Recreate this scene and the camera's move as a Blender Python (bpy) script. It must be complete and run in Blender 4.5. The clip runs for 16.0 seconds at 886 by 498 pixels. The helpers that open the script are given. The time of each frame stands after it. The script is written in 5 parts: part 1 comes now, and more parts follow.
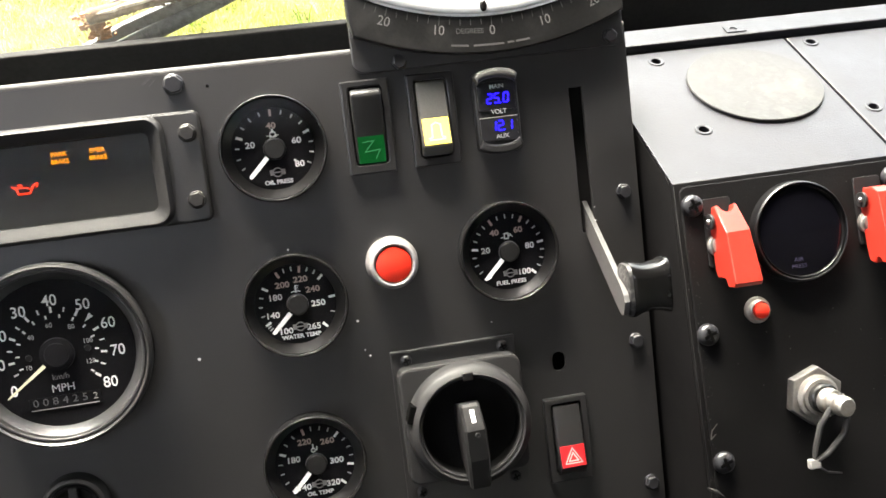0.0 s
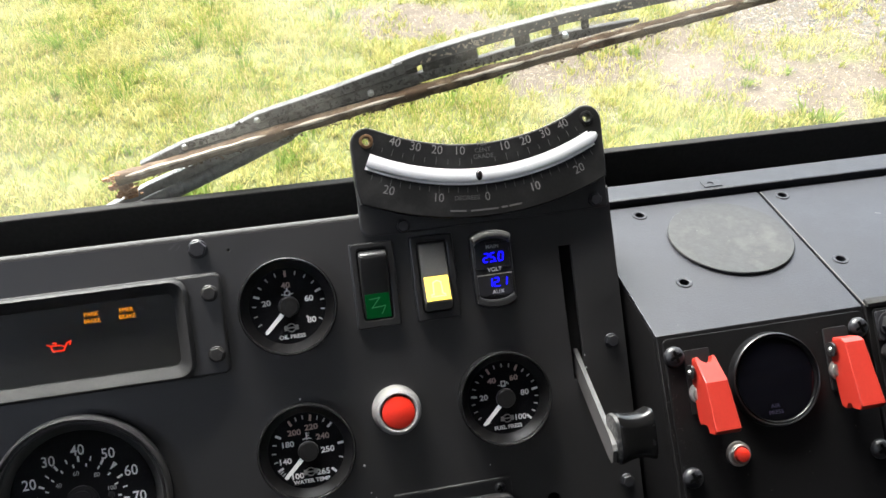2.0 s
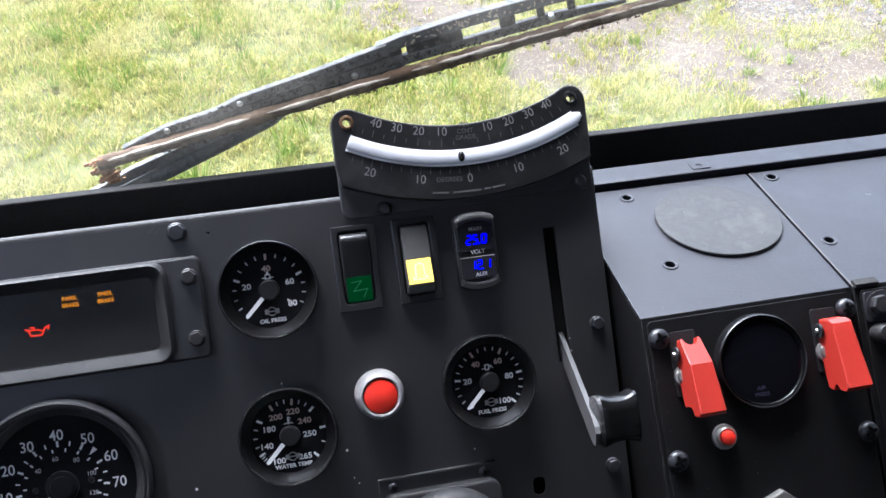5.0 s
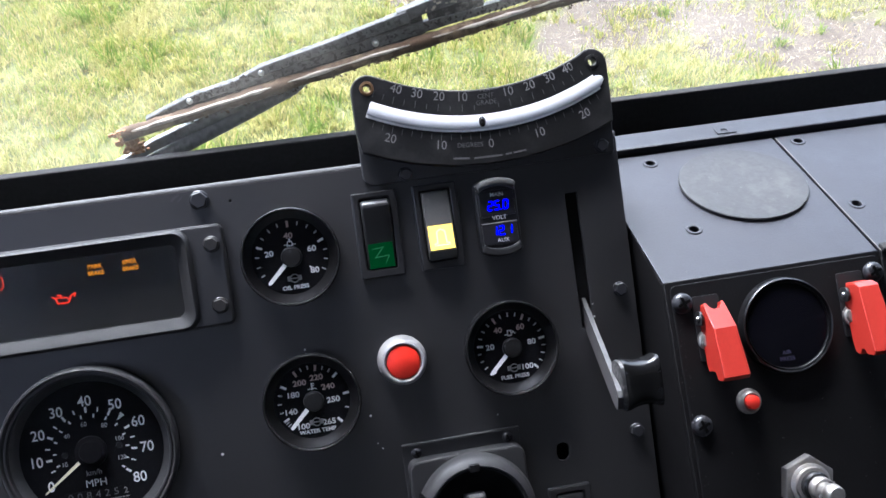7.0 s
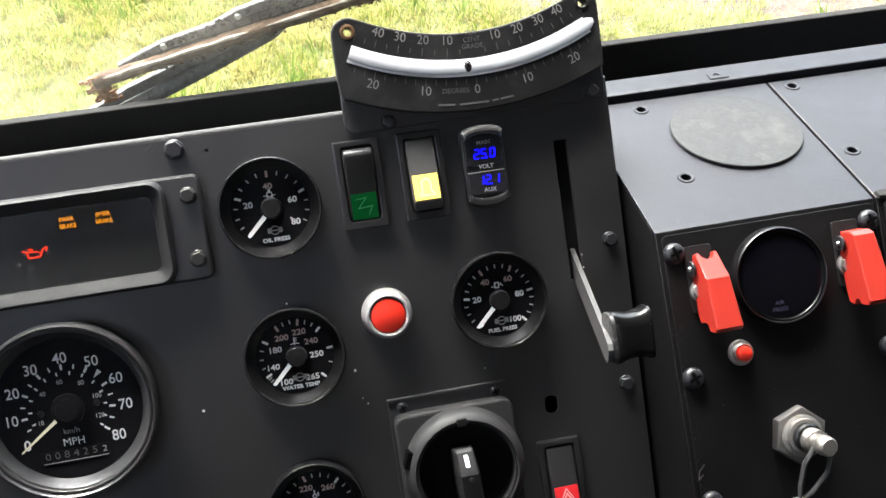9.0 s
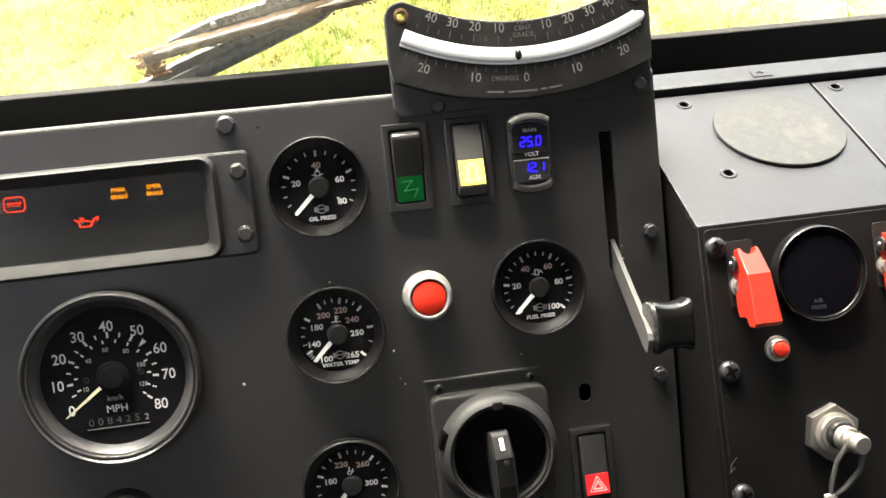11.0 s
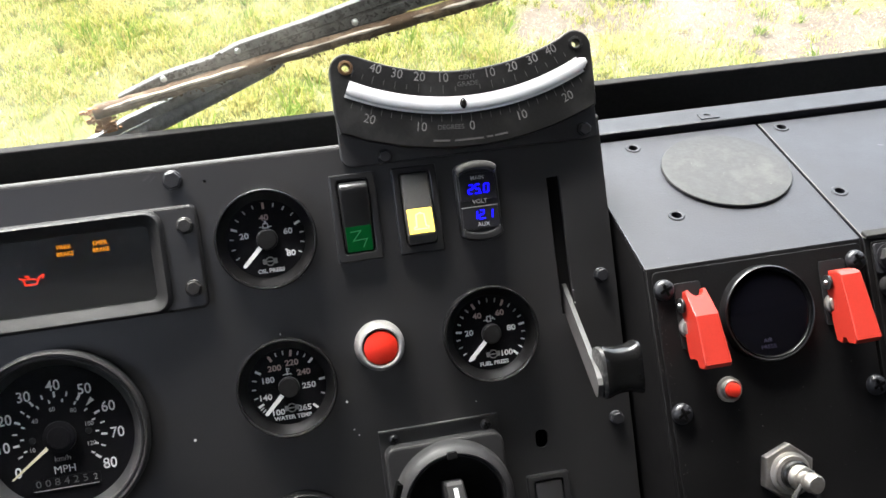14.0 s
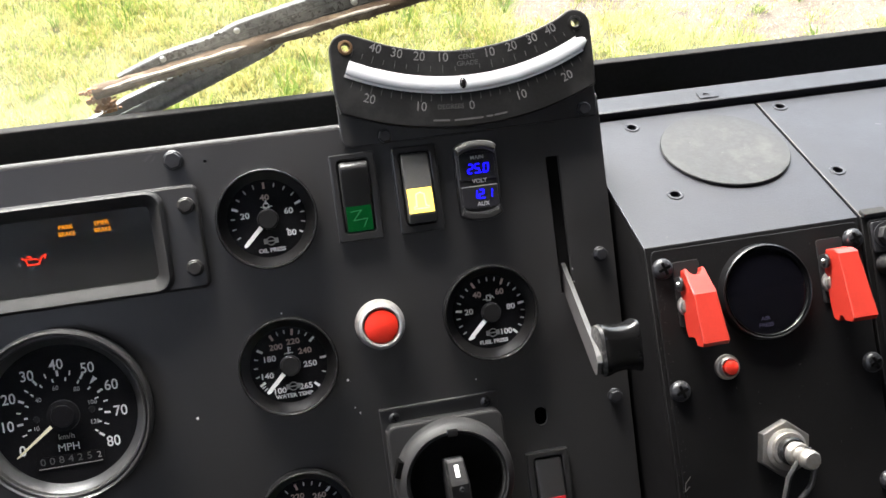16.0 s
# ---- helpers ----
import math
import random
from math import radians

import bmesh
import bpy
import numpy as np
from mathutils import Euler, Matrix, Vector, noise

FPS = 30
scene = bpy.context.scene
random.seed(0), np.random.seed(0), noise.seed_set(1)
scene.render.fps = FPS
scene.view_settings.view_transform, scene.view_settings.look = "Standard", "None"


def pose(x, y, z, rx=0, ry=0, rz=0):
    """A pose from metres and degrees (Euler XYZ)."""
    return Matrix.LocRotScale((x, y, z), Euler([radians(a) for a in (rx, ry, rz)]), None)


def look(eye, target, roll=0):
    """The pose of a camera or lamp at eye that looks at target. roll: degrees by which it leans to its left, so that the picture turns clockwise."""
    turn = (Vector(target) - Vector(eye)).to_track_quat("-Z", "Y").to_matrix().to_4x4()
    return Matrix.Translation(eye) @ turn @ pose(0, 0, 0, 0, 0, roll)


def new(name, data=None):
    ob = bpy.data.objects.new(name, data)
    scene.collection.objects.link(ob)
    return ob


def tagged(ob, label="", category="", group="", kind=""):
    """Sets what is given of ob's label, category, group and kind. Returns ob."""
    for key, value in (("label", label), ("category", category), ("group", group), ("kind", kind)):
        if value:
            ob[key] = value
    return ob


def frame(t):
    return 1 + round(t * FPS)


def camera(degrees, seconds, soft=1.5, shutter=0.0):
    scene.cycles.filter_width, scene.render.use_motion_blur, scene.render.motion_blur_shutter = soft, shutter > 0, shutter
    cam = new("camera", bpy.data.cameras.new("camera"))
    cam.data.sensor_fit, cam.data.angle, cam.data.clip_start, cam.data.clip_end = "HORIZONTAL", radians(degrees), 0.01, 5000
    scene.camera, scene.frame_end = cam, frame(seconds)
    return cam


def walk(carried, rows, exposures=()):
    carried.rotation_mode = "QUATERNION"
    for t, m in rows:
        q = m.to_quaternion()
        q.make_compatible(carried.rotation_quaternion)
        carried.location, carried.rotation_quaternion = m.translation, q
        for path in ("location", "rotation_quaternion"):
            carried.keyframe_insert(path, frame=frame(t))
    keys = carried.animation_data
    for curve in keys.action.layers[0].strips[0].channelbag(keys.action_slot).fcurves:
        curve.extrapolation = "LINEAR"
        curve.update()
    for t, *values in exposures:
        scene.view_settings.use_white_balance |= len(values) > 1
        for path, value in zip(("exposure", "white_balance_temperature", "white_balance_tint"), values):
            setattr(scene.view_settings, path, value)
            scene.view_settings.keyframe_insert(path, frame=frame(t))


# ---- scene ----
# Face of the dashboard: local x right, y up the panel, z out of it. The panel leans back by LEAN degrees.
LEAN, HIGH = 34.0, 2.2
PANEL = pose(0, 0, HIGH, -LEAN)
FACE = PANEL @ pose(0, 0, 0, 90)

cam = camera(50.0, 16.0, soft=1.5, shutter=0.5)
# seconds, eye, target, roll, in the panel's own axes (x right, y into the panel, z up it)
ROWS = [
    (0, (-0.083, -0.574, -0.009), (0.226, 1.384, -0.28), -6.7),
    (0.5, (-0.079, -0.572, -0.01), (0.243, 1.382, -0.287), -6.8),
    (1, (-0.075, -0.583, -0.006), (0.252, 1.376, -0.249), -7.3),
    (1.5, (-0.083, -0.598, 0.007), (0.245, 1.369, -0.14), -7.2),
    (2, (-0.086, -0.619, 0.027), (0.248, 1.352, -0.032), -7),
    (2.5, (-0.084, -0.614, 0.026), (0.27, 1.353, -0.036), -7.1),
    (3, (-0.068, -0.608, 0.023), (0.289, 1.359, -0.043), -7.7),
    (3.5, (-0.069, -0.612, 0.022), (0.284, 1.355, -0.045), -7.6),
    (4, (-0.071, -0.614, 0.018), (0.267, 1.356, -0.04), -7.4),
    (6.3, (-0.076, -0.616, 0.02), (0.226, 1.359, -0.079), -7.3),
    (6.5, (-0.077, -0.616, 0.011), (0.203, 1.362, -0.081), -7.4),
    (7, (-0.069, -0.615, 0.011), (0.191, 1.365, -0.103), -7.8),
    (7.5, (-0.073, -0.608, 0.007), (0.196, 1.369, -0.132), -7.7),
    (8, (-0.07, -0.604, 0.005), (0.204, 1.37, -0.156), -7.7),
    (8.5, (-0.069, -0.597, 0.008), (0.203, 1.374, -0.193), -7.8),
    (9, (-0.067, -0.597, 0.01), (0.209, 1.372, -0.212), -8.1),
    (9.5, (-0.068, -0.597, 0.008), (0.198, 1.371, -0.228), -7.6),
    (9.7, (-0.072, -0.591, 0.005), (0.195, 1.375, -0.246), -7.3),
    (11.8, (-0.088, -0.607, 0.01), (0.155, 1.365, -0.212), -5.5),
    (12, (-0.084, -0.605, 0.007), (0.167, 1.367, -0.213), -5.7),
    (12.5, (-0.083, -0.602, 0.007), (0.189, 1.368, -0.205), -5.9),
    (13, (-0.085, -0.612, 0.01), (0.199, 1.361, -0.146), -5.8),
    (13.5, (-0.081, -0.611, 0.012), (0.21, 1.362, -0.137), -6.2),
    (14, (-0.068, -0.604, 0.01), (0.232, 1.368, -0.142), -7.2),
    (14.5, (-0.067, -0.592, 0.009), (0.242, 1.375, -0.188), -7.3),
    (15, (-0.073, -0.601, 0.009), (0.222, 1.367, -0.194), -6.9),
    (15.5, (-0.073, -0.599, 0.011), (0.225, 1.368, -0.198), -6.9),
    (16, (-0.07, -0.607, 0.01), (0.229, 1.361, -0.184), -7.3),
]
# seconds, stops, kelvin, tint
EXPOSURES = [(0.0, 4.45, 7200, 10), (0.5, 4.5, 7850, 10), (1.0, 4.55, 7850, 10), (1.6, 4.3, 7800, 10), (2.0, 3.4, 6500, 10), (2.5, 3.25, 5800, 14), (3.5, 3.3, 5700, 16), (7.0, 3.35, 5650, 16), (8.0, 3.45, 5850, 14),
             (9.0, 3.72, 6480, 11), (12.0, 4.2, 7500, 9), (13.0, 3.9, 7150, 9), (14.0, 3.65, 6500, 11), (16.0, 3.7, 6600, 12)]
walk(cam, [(t, PANEL @ look(eye, target, roll)) for t, eye, target, roll in ROWS], EXPOSURES)

# ---- light ----
world = bpy.data.worlds.new("sky")
scene.world = world
world.use_nodes = True
nt = world.node_tree
sky = nt.nodes.new("ShaderNodeTexSky")
sky.sky_type, sky.sun_disc = "NISHITA", False
SUN_UP, SUN_TURN = radians(60), radians(-24)
sky.sun_elevation, sky.sun_rotation = SUN_UP, SUN_TURN
sky.air_density, sky.dust_density, sky.ozone_density = 0.75, 5.0, 0.8
haze = nt.nodes.new("ShaderNodeHueSaturation")
haze.inputs["Saturation"].default_value = 0.5
nt.links.new(sky.outputs[0], haze.inputs["Color"])
nt.links.new(haze.outputs[0], nt.nodes["Background"].inputs[0])
nt.nodes["Background"].inputs[1].default_value = 0.15
sun = new("sun", bpy.data.lights.new("sun", "SUN"))
sun.data.energy, sun.data.angle, sun.data.color = 1.0, radians(35), (0.99, 0.99, 1.0)
SUN_FROM = Vector((math.sin(SUN_TURN) * math.cos(SUN_UP), math.cos(SUN_TURN) * math.cos(SUN_UP), math.sin(SUN_UP)))
sun.matrix_world = look(SUN_FROM * 20, (0, 0, 0))


# ---- materials ----
def material(name, colour, rough=0.5, metal=0.0, grain=0.0, scale=400.0, bump=0.0, stain=0.0, stain_scale=14.0,
             stain_colour=None, gloss_var=0.0, coat=0.0, emit=None, power=0.0, spec=0.5):
    """A surface with grain at a fine scale and stains at a coarse one."""
    m = bpy.data.materials.new(name)
    m.use_nodes = True
    t = m.node_tree
    b = t.nodes["Principled BSDF"]
    b.inputs["Roughness"].default_value, b.inputs["Metallic"].default_value = rough, metal
    b.inputs["Base Color"].default_value = (*colour, 1)
    b.inputs["Specular IOR Level"].default_value = spec
    b.inputs["Coat Weight"].default_value = coat
    if emit:
        b.inputs["Emission Color"].default_value, b.inputs["Emission Strength"].default_value = (*emit, 1), power
    if not (grain or bump or stain or gloss_var):
        return m
    where = t.nodes.new("ShaderNodeTexCoord")
    fine = t.nodes.new("ShaderNodeTexNoise")
    fine.inputs["Scale"].default_value, fine.inputs["Detail"].default_value = scale, 3
    t.links.new(where.outputs["Object"], fine.inputs["Vector"])
    coarse = t.nodes.new("ShaderNodeTexNoise")
    coarse.inputs["Scale"].default_value, coarse.inputs["Detail"].default_value, coarse.inputs["Roughness"].default_value = stain_scale, 6, 0.62
    t.links.new(where.outputs["Object"], coarse.inputs["Vector"])
    last = None
    if grain:
        ramp = t.nodes.new("ShaderNodeMapRange")
        ramp.inputs["To Min"].default_value, ramp.inputs["To Max"].default_value = 1 - grain, 1 + grain
        t.links.new(fine.outputs["Fac"], ramp.inputs["Value"])
        mul = t.nodes.new("ShaderNodeMix")
        mul.data_type, mul.blend_type = "RGBA", "MULTIPLY"
        mul.inputs["Factor"].default_value = 1
        mul.inputs["A"].default_value = (*colour, 1)
        t.links.new(ramp.outputs["Result"], mul.inputs["B"])
        last = mul.outputs["Result"]
    if stain:
        ramp = t.nodes.new("ShaderNodeMapRange")
        ramp.inputs["From Min"].default_value, ramp.inputs["From Max"].default_value = 0.5, 0.72
        ramp.inputs["To Max"].default_value = stain
        t.links.new(coarse.outputs["Fac"], ramp.inputs["Value"])
        mix = t.nodes.new("ShaderNodeMix")
        mix.data_type = "RGBA"
        mix.inputs["A"].default_value = (*colour, 1)
        mix.inputs["B"].default_value = (*(stain_colour or [c * 0.5 for c in colour]), 1)
        t.links.new(ramp.outputs["Result"], mix.inputs["Factor"])
        if last:
            t.links.new(last, mix.inputs["A"])
        last = mix.outputs["Result"]
    if last:
        t.links.new(last, b.inputs["Base Color"])
    if gloss_var:
        ramp = t.nodes.new("ShaderNodeMapRange")
        ramp.inputs["From Min"].default_value, ramp.inputs["From Max"].default_value = 0.3, 0.7
        ramp.inputs["To Min"].default_value, ramp.inputs["To Max"].default_value = rough - gloss_var, rough + gloss_var
        t.links.new(coarse.outputs["Fac"], ramp.inputs["Value"])
        t.links.new(ramp.outputs["Result"], b.inputs["Roughness"])
    if bump:
        n = t.nodes.new("ShaderNodeBump")
        n.inputs["Strength"].default_value, n.inputs["Distance"].default_value = bump, 0.0006
        t.links.new(fine.outputs["Fac"], n.inputs["Height"])
        t.links.new(n.outputs["Normal"], b.inputs["Normal"])
    return m


def clear(name, tint=(1, 1, 1), ior=1.45, rough=0.0, dust=None):
    """A thin pane: what lies behind it, with the gloss of glass on top. dust: least and most cover of a pale film."""
    m = bpy.data.materials.new(name)
    m.use_nodes = True
    t = m.node_tree
    t.nodes.remove(t.nodes["Principled BSDF"])
    see, shine, mix, edge, rise, gloss = (t.nodes.new(k) for k in ("ShaderNodeBsdfTransparent", "ShaderNodeBsdfGlossy", "ShaderNodeMixShader", "ShaderNodeLayerWeight", "ShaderNodeMath", "ShaderNodeMapRange"))
    see.inputs[0].default_value = (*tint, 1)
    shine.inputs["Roughness"].default_value = rough
    edge.inputs["Blend"].default_value = 0.5
    rise.operation = "POWER"
    rise.inputs[1].default_value = 5.0
    t.links.new(edge.outputs["Facing"], rise.inputs[0])
    t.links.new(rise.outputs[0], gloss.inputs["Value"])
    gloss.inputs["To Min"].default_value, gloss.inputs["To Max"].default_value = ((ior - 1) / (ior + 1)) ** 2, 0.9
    t.links.new(gloss.outputs["Result"], mix.inputs[0])
    t.links.new(see.outputs[0], mix.inputs[1])
    t.links.new(shine.outputs[0], mix.inputs[2])
    t.links.new(mix.outputs[0], t.nodes["Material Output"].inputs[0])
    if dust:
        place, cloud, fine, speck, cover, both, film, thru, half, layer = (t.nodes.new(k) for k in ("ShaderNodeTexCoord", "ShaderNodeTexNoise", "ShaderNodeTexNoise", "ShaderNodeMapRange", "ShaderNodeMapRange", "ShaderNodeMath", "ShaderNodeBsdfDiffuse", "ShaderNodeBsdfTranslucent", "ShaderNodeMixShader", "ShaderNodeMixShader"))
        for n, size, detail in ((cloud, 9.0, 4.0), (fine, 420.0, 2.0)):
            n.inputs["Scale"].default_value, n.inputs["Detail"].default_value = size, detail
            t.links.new(place.outputs["Object"], n.inputs["Vector"])
        cover.inputs["From Min"].default_value, cover.inputs["From Max"].default_value = 0.38, 0.68
        cover.inputs["To Min"].default_value, cover.inputs["To Max"].default_value = dust
        speck.inputs["From Min"].default_value, speck.inputs["From Max"].default_value = 0.35, 0.70
        speck.inputs["To Min"].default_value, speck.inputs["To Max"].default_value = 0.7, 1.5
        both.operation = "MULTIPLY"
        t.links.new(cloud.outputs["Fac"], cover.inputs["Value"])
        t.links.new(fine.outputs["Fac"], speck.inputs["Value"])
        t.links.new(cover.outputs["Result"], both.inputs[0])
        t.links.new(speck.outputs["Result"], both.inputs[1])
        for n in (film, thru):
            n.inputs["Color"].default_value = (0.74, 0.72, 0.66, 1)
        t.links.new(film.outputs[0], half.inputs[1])
        t.links.new(thru.outputs[0], half.inputs[2])
        t.links.new(both.outputs[0], layer.inputs[0])
        t.links.new(mix.outputs[0], layer.inputs[1])
        t.links.new(half.outputs[0], layer.inputs[2])
        t.links.new(layer.outputs[0], t.nodes["Material Output"].inputs[0])
    return m


PAINT = material("satin_black_paint", (0.0066, 0.0064, 0.0063), 0.47, grain=0.3, scale=900, bump=0.14, stain=0.6, stain_scale=13, stain_colour=(0.0096, 0.0093, 0.0090), gloss_var=0.06, spec=0.9)
# box fronts and sides: black paint darkened further for their shade
BOXPAINT = material("box_paint_shaded", (0.0034, 0.0033, 0.0034), 0.54, grain=0.35, scale=800, bump=0.16, stain=0.6, stain_scale=16, stain_colour=(0.0056, 0.0054, 0.0053), gloss_var=0.06, spec=0.2)
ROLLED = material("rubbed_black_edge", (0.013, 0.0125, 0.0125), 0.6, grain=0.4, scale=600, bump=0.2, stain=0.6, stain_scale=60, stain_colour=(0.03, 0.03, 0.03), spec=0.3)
# worn black paint of tops and ledge, raised and blued for sky reflection
COWL = material("worn_paint_sky_tone", (0.0118, 0.0121, 0.0156), 0.48, grain=0.35, scale=700, bump=0.2, stain=0.7, stain_scale=17, stain_colour=(0.0200, 0.0202, 0.0226), gloss_var=0.1, spec=0.31)
PLASTIC = material("black_plastic", (0.016, 0.016, 0.0162), 0.36, grain=0.2, scale=1500, bump=0.1, gloss_var=0.05, spec=0.36)
SATIN = material("smooth_black_plastic", (0.008, 0.008, 0.008), 0.24, grain=0.2, scale=900, gloss_var=0.05, spec=0.5)
FLANGE = material("satin_black_flange", (0.10, 0.10, 0.10), 0.32, metal=0.5, grain=0.15, scale=900, spec=0.6)
GREY_PLASTIC = material("charcoal_plastic", (0.020, 0.020, 0.0202), 0.55, grain=0.3, scale=1200, bump=0.15, gloss_var=0.06, spec=0.35)
RUBBER = material("black_rubber", (0.026, 0.0255, 0.0245), 0.9, grain=0.3, scale=300, bump=0.2, spec=0.15)
# near-black for unseen structure, and as painted shade in gaps and recesses
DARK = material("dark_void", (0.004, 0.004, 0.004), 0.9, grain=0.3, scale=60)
DIAL = material("matt_dial_black", (0.004, 0.004, 0.005), 0.6, grain=0.3, scale=1200, spec=0.12)
HUB = material("needle_hub_black", (0.008, 0.008, 0.008), 0.5, grain=0.2, scale=900, spec=0.25)
WHITE = material("white_print", (0.82, 0.82, 0.80), 0.5, grain=0.12, scale=2000)
GREYPRINT = material("grey_print", (0.085, 0.085, 0.083), 0.55, grain=0.15, scale=2000)
PALEPRINT = material("pale_grey_print", (0.50, 0.50, 0.49), 0.5, grain=0.15, scale=2000)
# white print with bezel shade and a reddish lamp glow painted in
SHADEPRINT = material("shaded_rose_print", (0.50, 0.37, 0.32), 0.5, grain=0.15, scale=2000)
FADED = material("faded_print", (0.32, 0.31, 0.29), 0.55, grain=0.2, scale=2000)
CREAM = material("cream_needle", (0.78, 0.74, 0.52), 0.45, grain=0.08, scale=900)
ARM = material("dull_flat_steel", (0.055, 0.054, 0.053), 0.55, metal=0.2, grain=0.25, scale=500, bump=0.15, stain=0.6, stain_scale=90, stain_colour=(0.030, 0.029, 0.028))
STEEL = material("bare_steel", (0.27, 0.262, 0.25), 0.5, metal=1.0, grain=0.2, scale=500, bump=0.1, stain=0.5, stain_scale=120, stain_colour=(0.2, 0.17, 0.13))
DULL = material("blackened_steel", (0.035, 0.035, 0.035), 0.38, metal=0.55, grain=0.3, scale=600, bump=0.15, stain=0.4, stain_scale=220, stain_colour=(0.14, 0.135, 0.125))
COLLAR = material("pale_worn_collar", (0.338, 0.330, 0.319), 0.42, metal=0.45, grain=0.12, scale=700, bump=0.08, stain=0.4, stain_scale=160, stain_colour=(0.42, 0.41, 0.39))
CHROME = material("satin_aluminium", (0.62, 0.62, 0.62), 0.3, metal=1.0, grain=0.1, scale=700, bump=0.05)
BRASSY = material("worn_nickel", (0.40, 0.388, 0.36), 0.50, metal=1.0, grain=0.2, scale=500, stain=0.4, stain_scale=150, stain_colour=(0.3, 0.24, 0.15))
RED = material("red_plastic", (0.29, 0.020, 0.012), 0.40, grain=0.1, scale=500, bump=0.05, spec=0.36, stain=0.3, stain_scale=60, stain_colour=(0.33, 0.026, 0.016))
BUTTON = material("red_button_plastic", (0.80, 0.032, 0.014), 0.4, grain=0.08, scale=600)
GREEN = material("green_lens", (0.001, 0.110, 0.022), 0.4, grain=0.15, scale=900, spec=0.1)
GREEN_LINE = material("pale_green_print", (0.05, 0.35, 0.13), 0.4, grain=0.1, scale=900)
YELLOW = material("lit_yellow_lens", (0.75, 0.52, 0.06), 0.4, grain=0.1, scale=900, emit=(1.0, 0.62, 0.08), power=0.22)
PALE = material("pale_lens_print", (0.82, 0.64, 0.22), 0.4, grain=0.1, scale=900, emit=(1.0, 0.72, 0.22), power=0.22)
HAZARD = material("red_hazard_lens", (0.42, 0.012, 0.016), 0.35, grain=0.1, scale=900)
HAZARD_LINE = material("pale_red_print", (0.85, 0.35, 0.33), 0.4, grain=0.1, scale=900)
BLUE_LED = material("blue_segments", (0.0, 0.0, 0.1), 0.4, emit=(0.0025, 0.0015, 1.0), power=0.42)
AMBER_LED = material("amber_legend", (0.1, 0.04, 0.0), 0.4, emit=(1.0, 0.34, 0.015), power=0.16)
RED_LED = material("red_legend", (0.1, 0.0, 0.0), 0.4, emit=(1.0, 0.04, 0.012), power=0.17)
FLUID = material("milky_tube", (0.60, 0.62, 0.625), 0.8, grain=0.06, scale=100, spec=0.08)
BEAD = material("black_bead", (0.006, 0.005, 0.005), 0.25, grain=0.2, scale=300)
LENS_BLACK = material("gloss_black_lens", (0.003, 0.003, 0.0045), 0.12, grain=0.1, scale=200)
GLASS = clear("gauge_glass", ior=1.11)
PANE = clear("windscreen_glass", tint=(0.93, 0.96, 0.94), ior=1.2, dust=(0.002, 0.018))


def dusty(m, least, most, scale):
    """Lay a film of pale dust, uneven, over a pane."""
    t = m.node_tree
    out = t.nodes["Material Output"]
    under = out.inputs[0].links[0].from_socket
    where, film, amount, cover = (t.nodes.new(k) for k in ("ShaderNodeTexCoord", "ShaderNodeTexNoise", "ShaderNodeMapRange", "ShaderNodeMixShader"))
    film.inputs["Scale"].default_value, film.inputs["Detail"].default_value, film.inputs["Roughness"].default_value = scale, 6, 0.6
    t.links.new(where.outputs["Object"], film.inputs["Vector"])
    amount.inputs["From Min"].default_value, amount.inputs["From Max"].default_value = 0.42, 0.72
    amount.inputs["To Min"].default_value, amount.inputs["To Max"].default_value = least, most
    t.links.new(film.outputs["Fac"], amount.inputs["Value"])
    dust = t.nodes.new("ShaderNodeBsdfTranslucent")
    dust.inputs[0].default_value = (0.60, 0.56, 0.44, 1)
    t.links.new(amount.outputs["Result"], cover.inputs[0])
    t.links.new(under, cover.inputs[1])
    t.links.new(dust.outputs[0], cover.inputs[2])
    t.links.new(cover.outputs[0], out.inputs[0])


dusty(PANE, 0.002, 0.026, 9.0)
SMOKED = clear("smoked_lens", tint=(0.82, 0.82, 0.81), ior=1.32, rough=0.22)


# ---- shaping ----
def part(name, shape, mat, parent=None, label="", at=None, smooth=True):
    """One mesh object under a thing or a part, from a bmesh."""
    for f in shape.faces:
        f.smooth = f.smooth and smooth
    for e in shape.edges:
        e.smooth = len(e.link_faces) == 2 and e.calc_face_angle(0.0) < radians(38)
    me = bpy.data.meshes.new(name)
    shape.to_mesh(me)
    shape.free()
    me.materials.append(mat)
    ob = new(name, me)
    ob.parent = parent
    if at is not None:
        ob.matrix_basis = at
    if label:
        ob["label"] = label
    return ob


def thing(name, m, label, category, group="", kind=""):
    """An empty at the base of a thing."""
    ob = new(name)
    ob.empty_display_size = 0.01
    ob.matrix_basis = m
    return tagged(ob, label, category, group, kind)


def on_face(x, y, out=0.0, turn=0.0):
    return FACE @ pose(x, y, out, 0, 0, turn)


def smooth_all(bm):
    for f in bm.faces:
        f.smooth = True
    return bm


def block(x, y, z, sx, sy, sz, bevel=0.0, bm=None, steps=2):
    """A box with its centre at x, y, z and rounded edges."""
    one = bmesh.new()
    bmesh.ops.create_cube(one, size=1, matrix=Matrix.Translation((x, y, z)) @ Matrix.Diagonal((sx, sy, sz, 1)))
    if bevel:
        bmesh.ops.bevel(one, geom=one.edges[:], offset=bevel, segments=steps, affect="EDGES", profile=0.5)
    smooth_all(one)
    for f in one.faces:
        f.normal_update()
        f.smooth = max(abs(c) for c in f.normal) < 0.9995
    return merge(bm, one)


